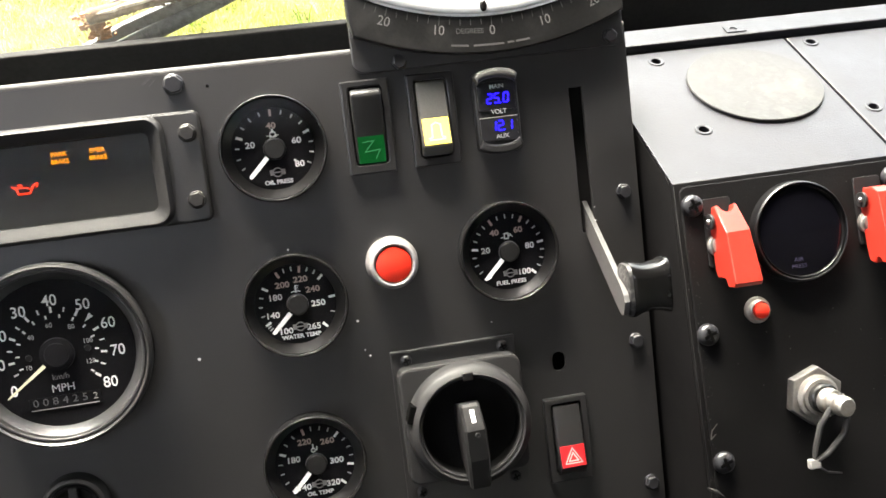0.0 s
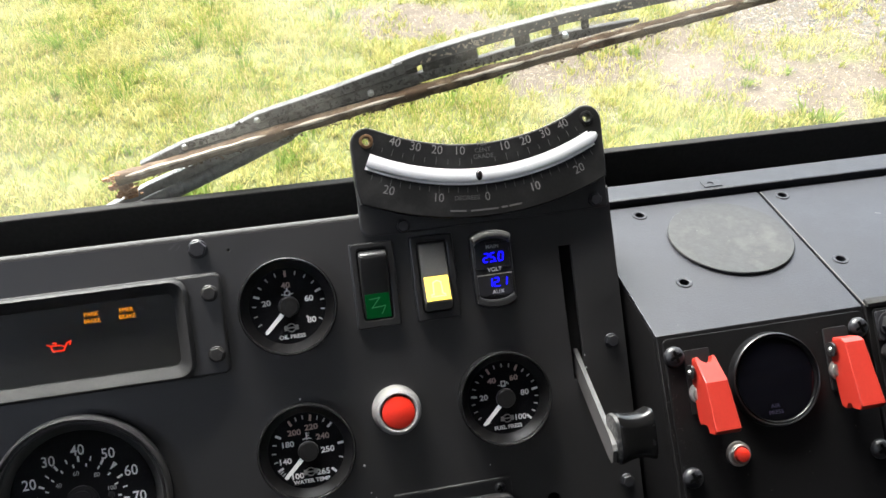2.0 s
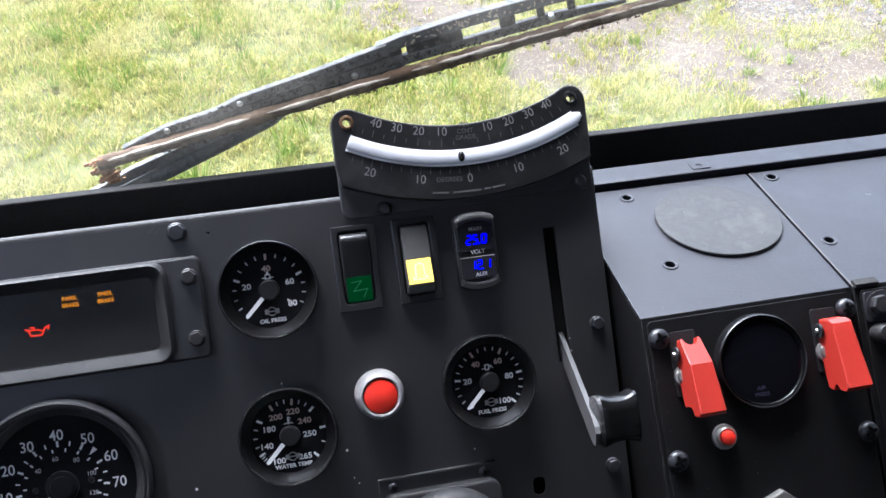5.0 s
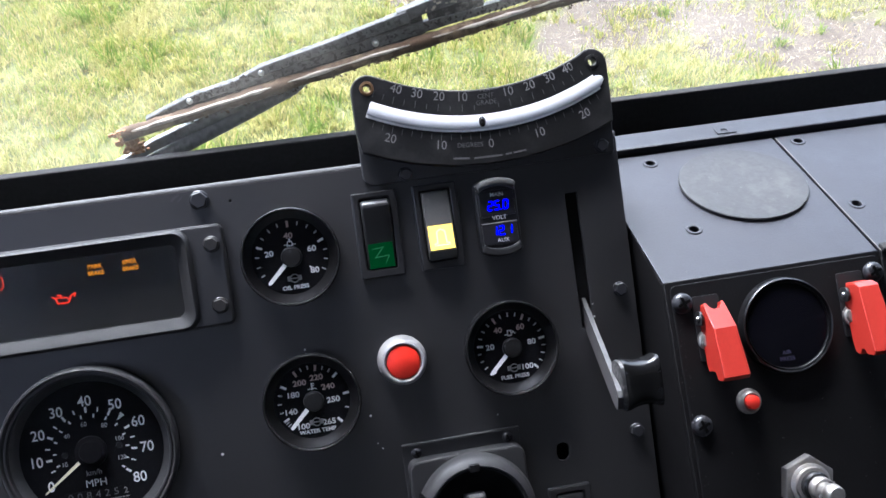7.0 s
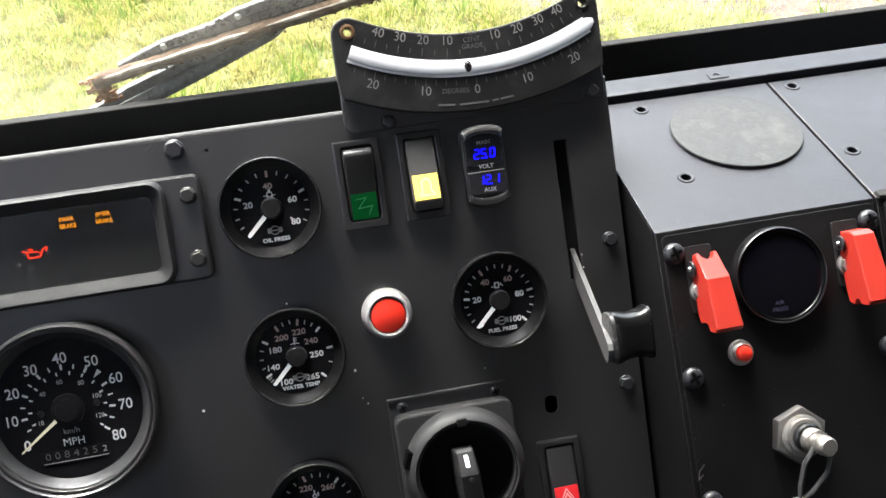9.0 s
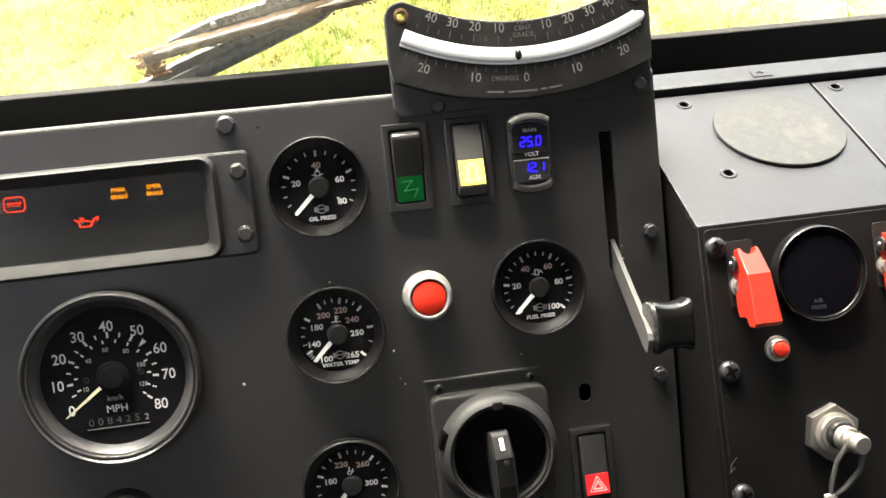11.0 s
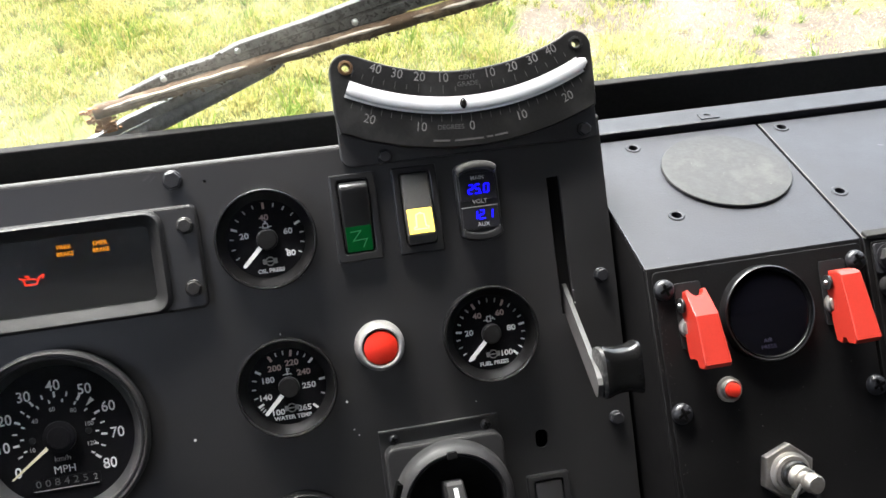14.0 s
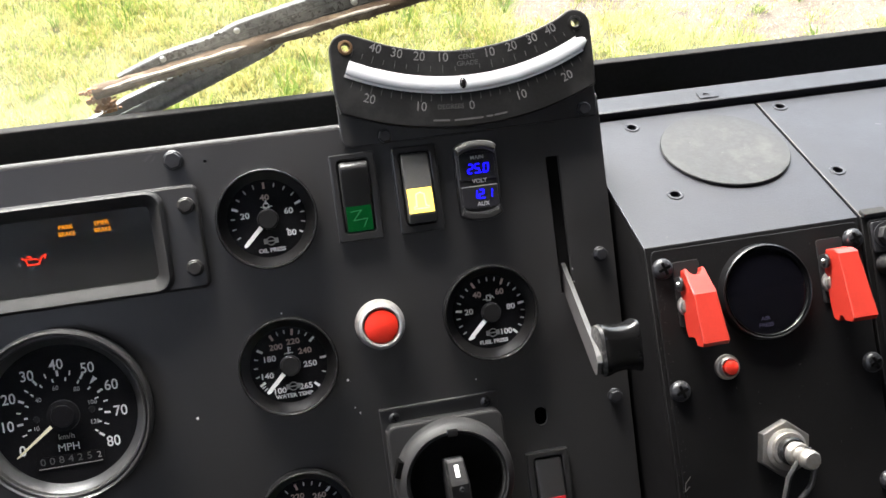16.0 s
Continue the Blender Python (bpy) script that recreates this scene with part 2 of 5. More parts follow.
def merge(bm, one):
    if bm is None:
        return one
    me = bpy.data.meshes.new("tmp")
    one.to_mesh(me)
    one.free()
    bm.from_mesh(me)
    bpy.data.meshes.remove(me)
    return bm


def lathe(profile, n=48, bm=None, x=0.0, y=0.0, z=0.0, cap=True):
    """A turned body about local z: profile is (radius, height) from the inside bottom to the end."""
    one = bmesh.new()
    rings = []
    for r, h in profile:
        if r < 1e-6:
            rings.append([one.verts.new((x, y, z + h))])
        else:
            rings.append([one.verts.new((x + r * math.cos(2 * math.pi * i / n), y + r * math.sin(2 * math.pi * i / n), z + h)) for i in range(n)])
    for a, b in zip(rings, rings[1:]):
        for i in range(n):
            j = (i + 1) % n
            if len(a) == 1 and len(b) > 1:
                one.faces.new((a[0], b[i], b[j]))
            elif len(b) == 1 and len(a) > 1:
                one.faces.new((a[i], a[j], b[0]))
            elif len(a) > 1:
                one.faces.new((a[i], a[j], b[j], b[i]))
    bmesh.ops.recalc_face_normals(one, faces=one.faces[:])
    smooth_all(one)
    return merge(bm, one)


def loop_prism(points, z0, z1, bevel=0.0, bm=None, steps=2):
    """A closed outline drawn out from z0 to z1, with its outer rim rounded."""
    one = bmesh.new()
    low = [one.verts.new((px, py, z0)) for px, py in points]
    high = [one.verts.new((px, py, z1)) for px, py in points]
    n = len(points)
    one.faces.new(low[::-1])
    cap = one.faces.new(high)
    for i in range(n):
        one.faces.new((low[i], low[(i + 1) % n], high[(i + 1) % n], high[i]))
    bmesh.ops.recalc_face_normals(one, faces=one.faces[:])
    if bevel:
        bmesh.ops.bevel(one, geom=list(cap.edges), offset=bevel, segments=steps, affect="EDGES", profile=0.5)
    smooth_all(one)
    for f in one.faces:
        f.normal_update()
        f.smooth = abs(f.normal.z) < 0.9995
    return merge(bm, one)


def rounded(x0, y0, x1, y1, r, n=6):
    """The outline of a rectangle with round corners."""
    pts = []
    for cx, cy, a in ((x1 - r, y0 + r, -90), (x1 - r, y1 - r, 0), (x0 + r, y1 - r, 90), (x0 + r, y0 + r, 180)):
        for i in range(n + 1):
            b = radians(a + 90 * i / n)
            pts.append((cx + r * math.cos(b), cy + r * math.sin(b)))
    return pts


def circle(x, y, r, n=32):
    return [(x + r * math.cos(2 * math.pi * i / n), y + r * math.sin(2 * math.pi * i / n)) for i in range(n)]


def sheet(outlines, z0, z1, bevel=0.0):
    """A plate with holes: the first outline is its rim, the others are cut out."""
    cu = bpy.data.curves.new("sheet", "CURVE")
    cu.dimensions, cu.fill_mode = "2D", "BOTH"
    cu.extrude, cu.bevel_depth, cu.offset, cu.bevel_resolution = (z1 - z0) / 2 - bevel, bevel, -bevel, 1
    for pts in outlines:
        s = cu.splines.new("POLY")
        s.points.add(len(pts) - 1)
        for p, (px, py) in zip(s.points, pts):
            p.co = (px, py, 0, 1)
        s.use_cyclic_u = True
    ob = bpy.data.objects.new("sheet", cu)
    scene.collection.objects.link(ob)
    me = bpy.data.meshes.new_from_object(ob.evaluated_get(bpy.context.evaluated_depsgraph_get()))
    bpy.data.objects.remove(ob)
    bpy.data.curves.remove(cu)
    bm = bmesh.new()
    bm.from_mesh(me)
    bpy.data.meshes.remove(me)
    bmesh.ops.remove_doubles(bm, verts=bm.verts[:], dist=1e-6)
    bmesh.ops.translate(bm, verts=bm.verts[:], vec=(0, 0, (z0 + z1) / 2))
    smooth_all(bm)
    for f in bm.faces:
        f.normal_update()
        f.smooth = abs(f.normal.z) < 0.9995
    return bm


def framing(outlines, bm=None):
    """A ring skinned over nested outlines of (points, height), closed on itself."""
    one = bmesh.new()
    rings = [[one.verts.new((px, py, h)) for px, py in pts] for pts, h in outlines]
    n = len(rings[0])
    for a, b in zip(rings, rings[1:] + rings[:1]):
        for k in range(n):
            one.faces.new((a[k], a[(k + 1) % n], b[(k + 1) % n], b[k]))
    bmesh.ops.recalc_face_normals(one, faces=one.faces[:])
    smooth_all(one)
    return merge(bm, one)


def words(text, size, x=0.0, y=0.0, z=0.0, turn=0.0, wide=1.0, shear=0.0, bold=0.0, space=1.0):
    """Raised print, centred at x, y."""
    cu = bpy.data.curves.new("words", "FONT")
    cu.body, cu.size, cu.align_x, cu.align_y, cu.extrude, cu.shear, cu.offset, cu.space_character = text, size, "CENTER", "CENTER", 0.00006, shear, bold, space
    cu.resolution_u = 3
    ob = bpy.data.objects.new("words", cu)
    scene.collection.objects.link(ob)
    me = bpy.data.meshes.new_from_object(ob.evaluated_get(bpy.context.evaluated_depsgraph_get()))
    bpy.data.objects.remove(ob)
    bpy.data.curves.remove(cu)
    me.transform(pose(x, y, z, 0, 0, turn) @ Matrix.Diagonal((wide, 1, 1, 1)))
    bm = bmesh.new()
    bm.from_mesh(me)
    bpy.data.meshes.remove(me)
    return bm


def bar(x, y, z, length, width, turn=0.0, bm=None, high=0.00012):
    """A small raised bar, its length along the turn."""
    one = bmesh.new()
    bmesh.ops.create_cube(one, size=1, matrix=pose(x, y, z, 0, 0, turn) @ Matrix.Diagonal((length, width, high, 1)))
    return merge(bm, one)


def stroke(pts, width, z, bm=None, closed=False, high=0.00012):
    """A drawn line through points, as joined bars."""
    bm = bm or bmesh.new()
    pairs = list(zip(pts, pts[1:])) + ([(pts[-1], pts[0])] if closed else [])
    for k, ((ax, ay), (bx, by)) in enumerate(pairs):
        d = math.hypot(bx - ax, by - ay)
        bar((ax + bx) / 2, (ay + by) / 2, z + k * 1e-6, d + width * 0.8, width, math.degrees(math.atan2(by - ay, bx - ax)), bm, high)
    return bm


def tube(points, radius, n=10, bm=None):
    """A round rod along a polyline; radius may be a list."""
    one = bmesh.new()
    pts = [Vector(p) for p in points]
    radii = radius if isinstance(radius, (list, tuple)) else [radius] * len(pts)
    rings, side = [], None
    for i, p in enumerate(pts):
        d = (pts[min(i + 1, len(pts) - 1)] - pts[max(i - 1, 0)]).normalized()
        if side is None:
            side = d.orthogonal().normalized()
        side = (side - d * side.dot(d)).normalized()
        up = d.cross(side)
        rings.append([one.verts.new(p + radii[i] * (side * math.cos(2 * math.pi * k / n) + up * math.sin(2 * math.pi * k / n))) for k in range(n)])
    for a, b in zip(rings, rings[1:]):
        for k in range(n):
            one.faces.new((a[k], a[(k + 1) % n], b[(k + 1) % n], b[k]))
    one.faces.new(rings[0][::-1])
    one.faces.new(rings[-1])
    bmesh.ops.recalc_face_normals(one, faces=one.faces[:])
    smooth_all(one)
    return merge(bm, one)


def extrude_x(profile, x0, x1, bevel=0.0, bm=None, steps=2):
    """A side outline of (y, z) points drawn out from x0 to x1."""
    one = bmesh.new()
    a = [one.verts.new((x0, py, pz)) for py, pz in profile]
    b = [one.verts.new((x1, py, pz)) for py, pz in profile]
    n = len(profile)
    one.faces.new(a)
    one.faces.new(b[::-1])
    for i in range(n):
        one.faces.new((a[i], b[i], b[(i + 1) % n], a[(i + 1) % n]))
    bmesh.ops.recalc_face_normals(one, faces=one.faces[:])
    if bevel:
        bmesh.ops.bevel(one, geom=one.edges[:], offset=bevel, segments=steps, affect="EDGES", profile=0.5)
    smooth_all(one)
    return merge(bm, one)


def loft(sections, bm=None):
    """A skin over outlines of equal length, closed at both ends."""
    one = bmesh.new()
    rings = [[one.verts.new(p) for p in s] for s in sections]
    n = len(rings[0])
    for a, b in zip(rings, rings[1:]):
        for k in range(n):
            one.faces.new((a[k], a[(k + 1) % n], b[(k + 1) % n], b[k]))
    one.faces.new(rings[0][::-1])
    one.faces.new(rings[-1])
    bmesh.ops.recalc_face_normals(one, faces=one.faces[:])
    smooth_all(one)
    return merge(bm, one)


def hexagon(r, turn=0.0):
    return [(r * math.cos(radians(turn + 60 * i)), r * math.sin(radians(turn + 60 * i))) for i in range(6)]


# ---- the cab and the dashboard's large parts ----
# heights are given from the panel's origin: W @ (x, ahead, up)
W = Matrix.Translation((0, 0, HIGH))
CAB_X0, CAB_X1, CAB_BACK, CAB_FLOOR, CAB_ROOF = -0.75, 1.85, -1.5, -1.0, 0.95
# unseen roof and walls, added to shape the light on the panel
WALL = material("cab_paint", (0.036, 0.035, 0.032), 0.6, grain=0.2, scale=300, bump=0.1, stain=0.3, stain_scale=4)
FLOOR = material("cab_floor_rubber", (0.03, 0.03, 0.03), 0.7, grain=0.3, scale=120, bump=0.3, stain=0.4, stain_scale=6)


def structure(name, bm, mat, m, label, category):
    ob = part(name, bm, mat)
    ob.matrix_basis = m
    return tagged(ob, label, category, kind="structure")


structure("floor", block((CAB_X0 + CAB_X1) / 2, (CAB_BACK + 0.2) / 2, CAB_FLOOR - 0.02, CAB_X1 - CAB_X0, 0.2 - CAB_BACK, 0.04), FLOOR, W, "dark rubber covered floor of the cab", "floor")
structure("chassis", block((CAB_X0 + CAB_X1) / 2, (CAB_BACK + 0.2) / 2, (CAB_FLOOR - 0.045 - HIGH) / 2, 1.1, 0.2 - CAB_BACK - 0.2, HIGH + CAB_FLOOR - 0.045, 0.02), DARK, W, "plain dark chassis under the cab", "chassis")
roof_rim = [(CAB_X0 - 0.05, CAB_BACK - 0.05), (CAB_X1 + 0.05, CAB_BACK - 0.05), (CAB_X1 + 0.05, 0.22), (CAB_X0 - 0.05, 0.22)]
# the roof opening is made up, to give the panel's top a sheen
structure("ceiling", sheet([roof_rim, rounded(-0.42, -1.42, 0.00, -1.20, 0.06)], CAB_ROOF, CAB_ROOF + 0.04), WALL, W, "unseen roof of the cab with an opening added for light", "ceiling")
structure("wall_back", block((CAB_X0 + CAB_X1) / 2, CAB_BACK - 0.02, (CAB_FLOOR + CAB_ROOF) / 2, CAB_X1 - CAB_X0, 0.04, CAB_ROOF - CAB_FLOOR), WALL, W, "unseen rear wall of the cab, added to hold back light", "wall")
for name, x, turn in (("wall_left", CAB_X0 - 0.02, 90), ("wall_right", CAB_X1 + 0.02, 90)):
    outer = [(CAB_BACK, CAB_FLOOR), (0.2, CAB_FLOOR), (0.2, CAB_ROOF), (CAB_BACK, CAB_ROOF)]
    # side openings are made up too, as fill light
    hole = rounded(-1.20, 0.38, -0.40, 0.86, 0.06) if x < 0 else rounded(-0.70, 0.40, -0.20, 0.70, 0.06)
    structure(name, sheet([outer, hole], -0.02, 0.02), WALL, W @ Matrix.Translation((x, 0, 0)) @ Matrix(((0, 0, 1, 0), (1, 0, 0, 0), (0, 1, 0, 0), (0, 0, 0, 1))), "unseen side of the cab with an opening sized for light", "wall")
# front wall: firewall below the glass, posts and header round it
GLASS_Y, GLASS_LOW, GLASS_HIGH = 0.140, -0.0125, 0.84
structure("wall_front", block((CAB_X0 + CAB_X1) / 2, 0.175, (CAB_FLOOR - 0.06) / 2, CAB_X1 - CAB_X0, 0.05, -0.06 - CAB_FLOOR), DARK, W, "black firewall below the windscreen", "wall")
# unseen header, its lower edge set by the light wanted
structure("wall_header", block((CAB_X0 + CAB_X1) / 2, 0.17, (GLASS_HIGH + CAB_ROOF) / 2, CAB_X1 - CAB_X0, 0.05, CAB_ROOF - GLASS_HIGH), WALL, W, "unseen header above the windscreen, its height set for light", "wall")
for x in (CAB_X0 + 0.02, CAB_X1 - 0.02):
    structure("wall_post", block(x, 0.17, (GLASS_HIGH + GLASS_LOW) / 2, 0.05, 0.05, GLASS_HIGH - GLASS_LOW), WALL, W, "painted windscreen post", "wall")
# windscreen: rubber frame and pane
screen = thing("window_1", W @ Matrix.Translation((0.55, GLASS_Y, GLASS_LOW)), "flat windscreen in a black rubber seal", "windscreen", kind="structure")
part("rubber_seal", block(0, 0.000, -0.024, 2.58, 0.008, 0.048, 0.0015), RUBBER, screen, "thick black rubber seal")
part("rubber_lip", block(0, 0.0125, -0.022, 2.58, 0.004, 0.010, 0.001), RUBBER, screen)
pane = part("pane", block(0, 0.008, 0.425, 2.54, 0.004, 0.86), PANE, screen, "slightly dusty clear glass", smooth=False)
pane.visible_shadow = False
# black sill under the glass, behind the panel
structure("sill", block(0.55, 0.082, -0.066, 2.56, 0.15, 0.012, 0.003), RUBBER, W, "matt black sill behind the dashboard", "sill")

cowl = [(0.026, 0.016), (0.136, -0.050), (0.136, -0.056), (0.026, 0.010)]
structure("cowl", extrude_x(cowl, -0.73, 0.1395), RUBBER, W, "matt black cowl between panel and windscreen", "cowl")

# the instrument panel, with its slot and holes and a folded top edge
dash = thing("instrument_panel", FACE, "satin black sheet metal instrument panel, lightly scuffed", "instrument panel")
slot = [(0.0978, -0.0905), (0.1061, -0.0905), (0.1058, 0.0005), (0.0975, 0.0005)]
oblong = rounded(0.0695, -0.1768, 0.0780, -0.1645, 0.0040)
pin = circle(-0.1187, 0.0250, 0.0008, 10)
part("face_plate", sheet([[(-0.70, -0.42), (0.1370, -0.42), (0.1370, 0.0345), (-0.70, 0.0345)], slot, oblong, pin], -0.003, 0.0, 0.0004), PAINT, dash)
fold = [(0.0345 + 0.0035 * math.sin(radians(a)), -0.0035 + 0.0035 * math.cos(radians(a))) for a in range(0, 91, 15)]
fold += [(0.0380, -0.016), (0.0360, -0.016)] + [(0.0345 + 0.0012 * math.sin(radians(a)), -0.0035 + 0.0012 * math.cos(radians(a))) for a in range(90, -1, -30)]
part("folded_edge", extrude_x(fold, -0.70, 0.1370), ROLLED, dash, "folded top edge, paint worn along it")
part("side_flange", block(0.1355, -0.19, -0.02, 0.003, 0.445, 0.034, 0.0005), PAINT, dash)
for cx, cy, r in ((-0.1469, -0.1342, 0.0009), (-0.0502, -0.1254, 0.0008), (-0.0452, -0.1480, 0.0005), (-0.0480, -0.1440, 0.0004), (0.0330, -0.1385, 0.0004), (-0.0860, -0.0760, 0.0006), (0.1069, -0.0752, 0.0004), (0.1070, -0.0836, 0.0005)):
    part("paint_chip", lathe([(0, 0.00012), (r, 0.00010), (r * 1.1, 0.00002)], 8, None, cx, cy), WHITE, dash, "tiny pale chip in the paint")
scuff = stroke([(-0.1545, 0.0300), (-0.1500, 0.0335)], 0.0014, 0.0001)
part("scuff", stroke([(-0.1508, 0.0288), (-0.1478, 0.0318)], 0.0007, 0.0001, scuff), material("rubbed_paint", (0.05, 0.05, 0.05), 0.5, grain=0.4, scale=500), dash, "rubbed marks beside the bolt")


def specks(seed, count, x0, x1, y0, y1, z):
    """Grains of dust, strewn over a face."""
    r, bm = random.Random(seed), bmesh.new()
    for _ in range(count):
        s = 0.00016 + 0.00034 * r.random() ** 4
        bar(r.uniform(x0, x1), r.uniform(y0, y1), z, s * r.uniform(1, 2.6), s, r.uniform(0, 180), bm, 0.00006)
    return bm


def grains(ob, label="fine pale dust"):
    """Mark a part of countless grains."""
    return tagged(ob, label, "", "", "stuff")


DUST = material("settled_dust", (0.065, 0.064, 0.060), 0.8, grain=0.3, scale=900)
grains(part("dust", specks(3, 420, -0.42, 0.134, -0.30, 0.034, 0.00004), DUST, dash, smooth=False))
# two added near-black sheets stand for shade in the slot and behind the panel
part("slot_shade", block(0.1015, -0.046, -0.0125, 0.022, 0.112, 0.002), DARK, dash, "near-black sheet standing for the shade inside the slot")
part("shade_backing", block(-0.28, -0.20, -0.10, 0.82, 0.40, 0.004), DARK, dash, "near-black sheet standing for the shade behind the panel")

# radio and control boxes beside the panel
CORNER = Vector((0.1405, -0.0733, -0.0265))
TOPS = W @ Matrix.Translation(CORNER)
FRONT_LEAN = 40.0
FRONT = TOPS @ pose(0, 0, 0, -FRONT_LEAN) @ pose(0, 0, 0, 90)


def front_at(x, y, out=0.0, turn=0.0):
    return FRONT @ pose(x, y, out, 0, 0, turn)


def control_box(name, x0, x1, label, holes, back=0.1475):
    """A sheet metal box with a level top and a sloping front."""
    ob = thing(name, FRONT @ pose(x0, 0, 0), label, "control box")
    inv = (FRONT @ pose(x0, 0, 0)).inverted() @ TOPS @ pose(x0, 0, 0)
    rim = [(0.0, 0.0), (x1 - x0, 0.0), (x1 - x0, back), (0.0, back)]
    # top lighter and bluer than the front: the light is in the colours
    part("top", sheet([rim] + [circle(hx - x0, hy, 0.0034, 20) for hx, hy in holes], -0.002, 0.0, 0.0005), COWL, ob, "level top, scuffed and dusty, sky light in its colour", at=inv)
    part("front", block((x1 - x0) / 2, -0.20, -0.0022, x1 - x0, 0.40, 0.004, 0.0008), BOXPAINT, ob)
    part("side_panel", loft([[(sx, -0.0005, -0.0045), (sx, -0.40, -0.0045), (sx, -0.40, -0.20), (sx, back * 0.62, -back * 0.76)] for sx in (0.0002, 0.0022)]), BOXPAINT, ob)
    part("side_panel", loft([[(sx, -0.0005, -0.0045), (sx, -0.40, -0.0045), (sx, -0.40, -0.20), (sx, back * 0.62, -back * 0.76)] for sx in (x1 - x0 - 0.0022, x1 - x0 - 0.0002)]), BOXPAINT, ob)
    # added near-black sheet stands for the shade inside the box
    part("inner_shade", block((x1 - x0) / 2, -0.15, -0.12, x1 - x0 - 0.006, 0.30, 0.002), DARK, ob)
    for hx, hy in holes:
        part("grommet", lathe([(0.0034, -0.004), (0.0034, 0.0005), (0.0040, 0.0008), (0.0052, 0.0007), (0.0057, 0.0002), (0.0057, -0.001)], 28), COWL, ob, "pressed steel eyelet", at=inv @ Matrix.Translation((hx - x0, hy, 0)))
    return ob


near_box = control_box("control_box", 0.0, 0.1455, "black sheet metal control box with a level top", [(0.0411, 0.0492), (0.0428, 0.1350)])
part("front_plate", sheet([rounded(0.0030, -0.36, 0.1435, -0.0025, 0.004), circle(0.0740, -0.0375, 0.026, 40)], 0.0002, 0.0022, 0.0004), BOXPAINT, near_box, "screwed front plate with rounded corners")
tear = stroke([(0.0062, -0.1500), (0.0030, -0.1525), (0.0042, -0.1475), (0.0078, -0.1440)], 0.0006, 0.0023)
part("scratch", tear, STEEL, near_box, "bright scratches in the paint")
part("bent_tab", loft([[(-0.0030 + 0.0055 * f, -0.1800 - 0.004 * f, 0.0020 + 0.0025 * f), (0.0030 + 0.0035 * f, -0.1825 - 0.0045 * f, 0.0022 + 0.0020 * f), (0.0030 + 0.0035 * f, -0.1838 - 0.0050 * f, 0.0016 + 0.0020 * f), (-0.0030 + 0.0055 * f, -0.1815 - 0.0045 * f, 0.0014 + 0.0025 * f)] for f in (0.0, 0.5, 1.0)]), DULL, near_box, "small bent metal tab")
grains(part("dust", specks(41, 150, -0.0005, 0.0075, -0.24, -0.02, 0.00226), DUST, near_box, smooth=False), "pale dust rubbed into the bent edge")
grains(part("dust", specks(4, 120, 0.004, 0.142, -0.26, -0.004, 0.00224), DUST, near_box, smooth=False))
side_box = control_box("control_box", 0.1475, 0.95, "long black sheet metal control box", [(0.1605, 0.0512), (0.1622, 0.1382), (0.30, 0.0512), (0.30, 0.1382), (0.44, 0.0512), (0.44, 0.1382)])
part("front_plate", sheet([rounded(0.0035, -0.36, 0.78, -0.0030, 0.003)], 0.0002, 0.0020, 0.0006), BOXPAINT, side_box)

for ob, x0, x1, seed in ((near_box, 0.006, 0.140, 31), (side_box, 0.006, 0.400, 32)):
    lay = ob.matrix_basis.inverted() @ TOPS @ pose(0.0 if ob is near_box else 0.1475, 0, 0)
    marks = specks(seed, 26, x0, x1, 0.005, 0.14, 0.00006)
    grains(part("dust", marks, DUST, ob, at=lay, smooth=False), "pale dust and crumbs on the top")
side_lay = side_box.matrix_basis.inverted() @ TOPS @ pose(0.1475, 0, 0)
part("scratch", stroke([(0.0715, 0.1000), (0.0745, 0.0985)], 0.0008, 0.0001), GREYPRINT, side_box, "pale scratch in the paint", at=side_lay)
part("rubber_pad", block(0.0095, 0.0016, 0.0008, 0.0170, 0.0062, 0.0034, 0.0008), RUBBER, side_box, "short black rubber pad on the front edge", at=side_lay)
part("worn_edge", block(0.0005, 0.0737, -0.0006, 0.0009, 0.147, 0.0014, 0.0002), material("rubbed_edge_paint", (0.060, 0.055, 0.048), 0.6, grain=0.5, scale=240, stain=0.8, stain_scale=70, stain_colour=(0.014, 0.014, 0.016)), side_box, "edge rubbed down to dull metal", at=side_lay)

# ledge behind the boxes, with its clip
ledge = thing("cowl_ledge", TOPS @ pose(0, 0.151, 0.004), "narrow dark grey painted ledge under the windscreen", "ledge")
part("strip", block(0.40, 0.011, -0.002, 0.86, 0.022, 0.006, 0.0015), COWL, ledge)
part("clip", sheet([[(0.104, 0.0035), (0.119, 0.0035), (0.119, 0.0115), (0.104, 0.0115)], circle(0.1105, 0.0075, 0.0026, 16)], 0.0012, 0.0018, 0.0002), COWL, ledge, "small painted clip")
part("web", block(0.40, 0.002, -0.010, 0.86, 0.002, 0.012), COWL, ledge)

# thin round cover lying on the top
cover = thing("round_cover", TOPS @ pose(0.0955, 0.0915, 0), "thin round dark rubber cover plate, dusty", "cover")
part("disc", lathe([(0, 0.0003), (0.0444, 0.0003), (0.0449, 0.0008), (0.0449, 0.0022), (0.0445, 0.0027), (0, 0.0028)], 72), material("dusty_rubber", (0.0185, 0.0188, 0.0185), 0.6, grain=0.3, scale=300, bump=0.25, stain=0.8, stain_scale=52, stain_colour=(0.052, 0.052, 0.049), gloss_var=0.1, spec=0.3), cover)
grains(part("dust", specks(9, 45, -0.028, 0.028, -0.028, 0.028, 0.00284), DUST, cover, smooth=False))


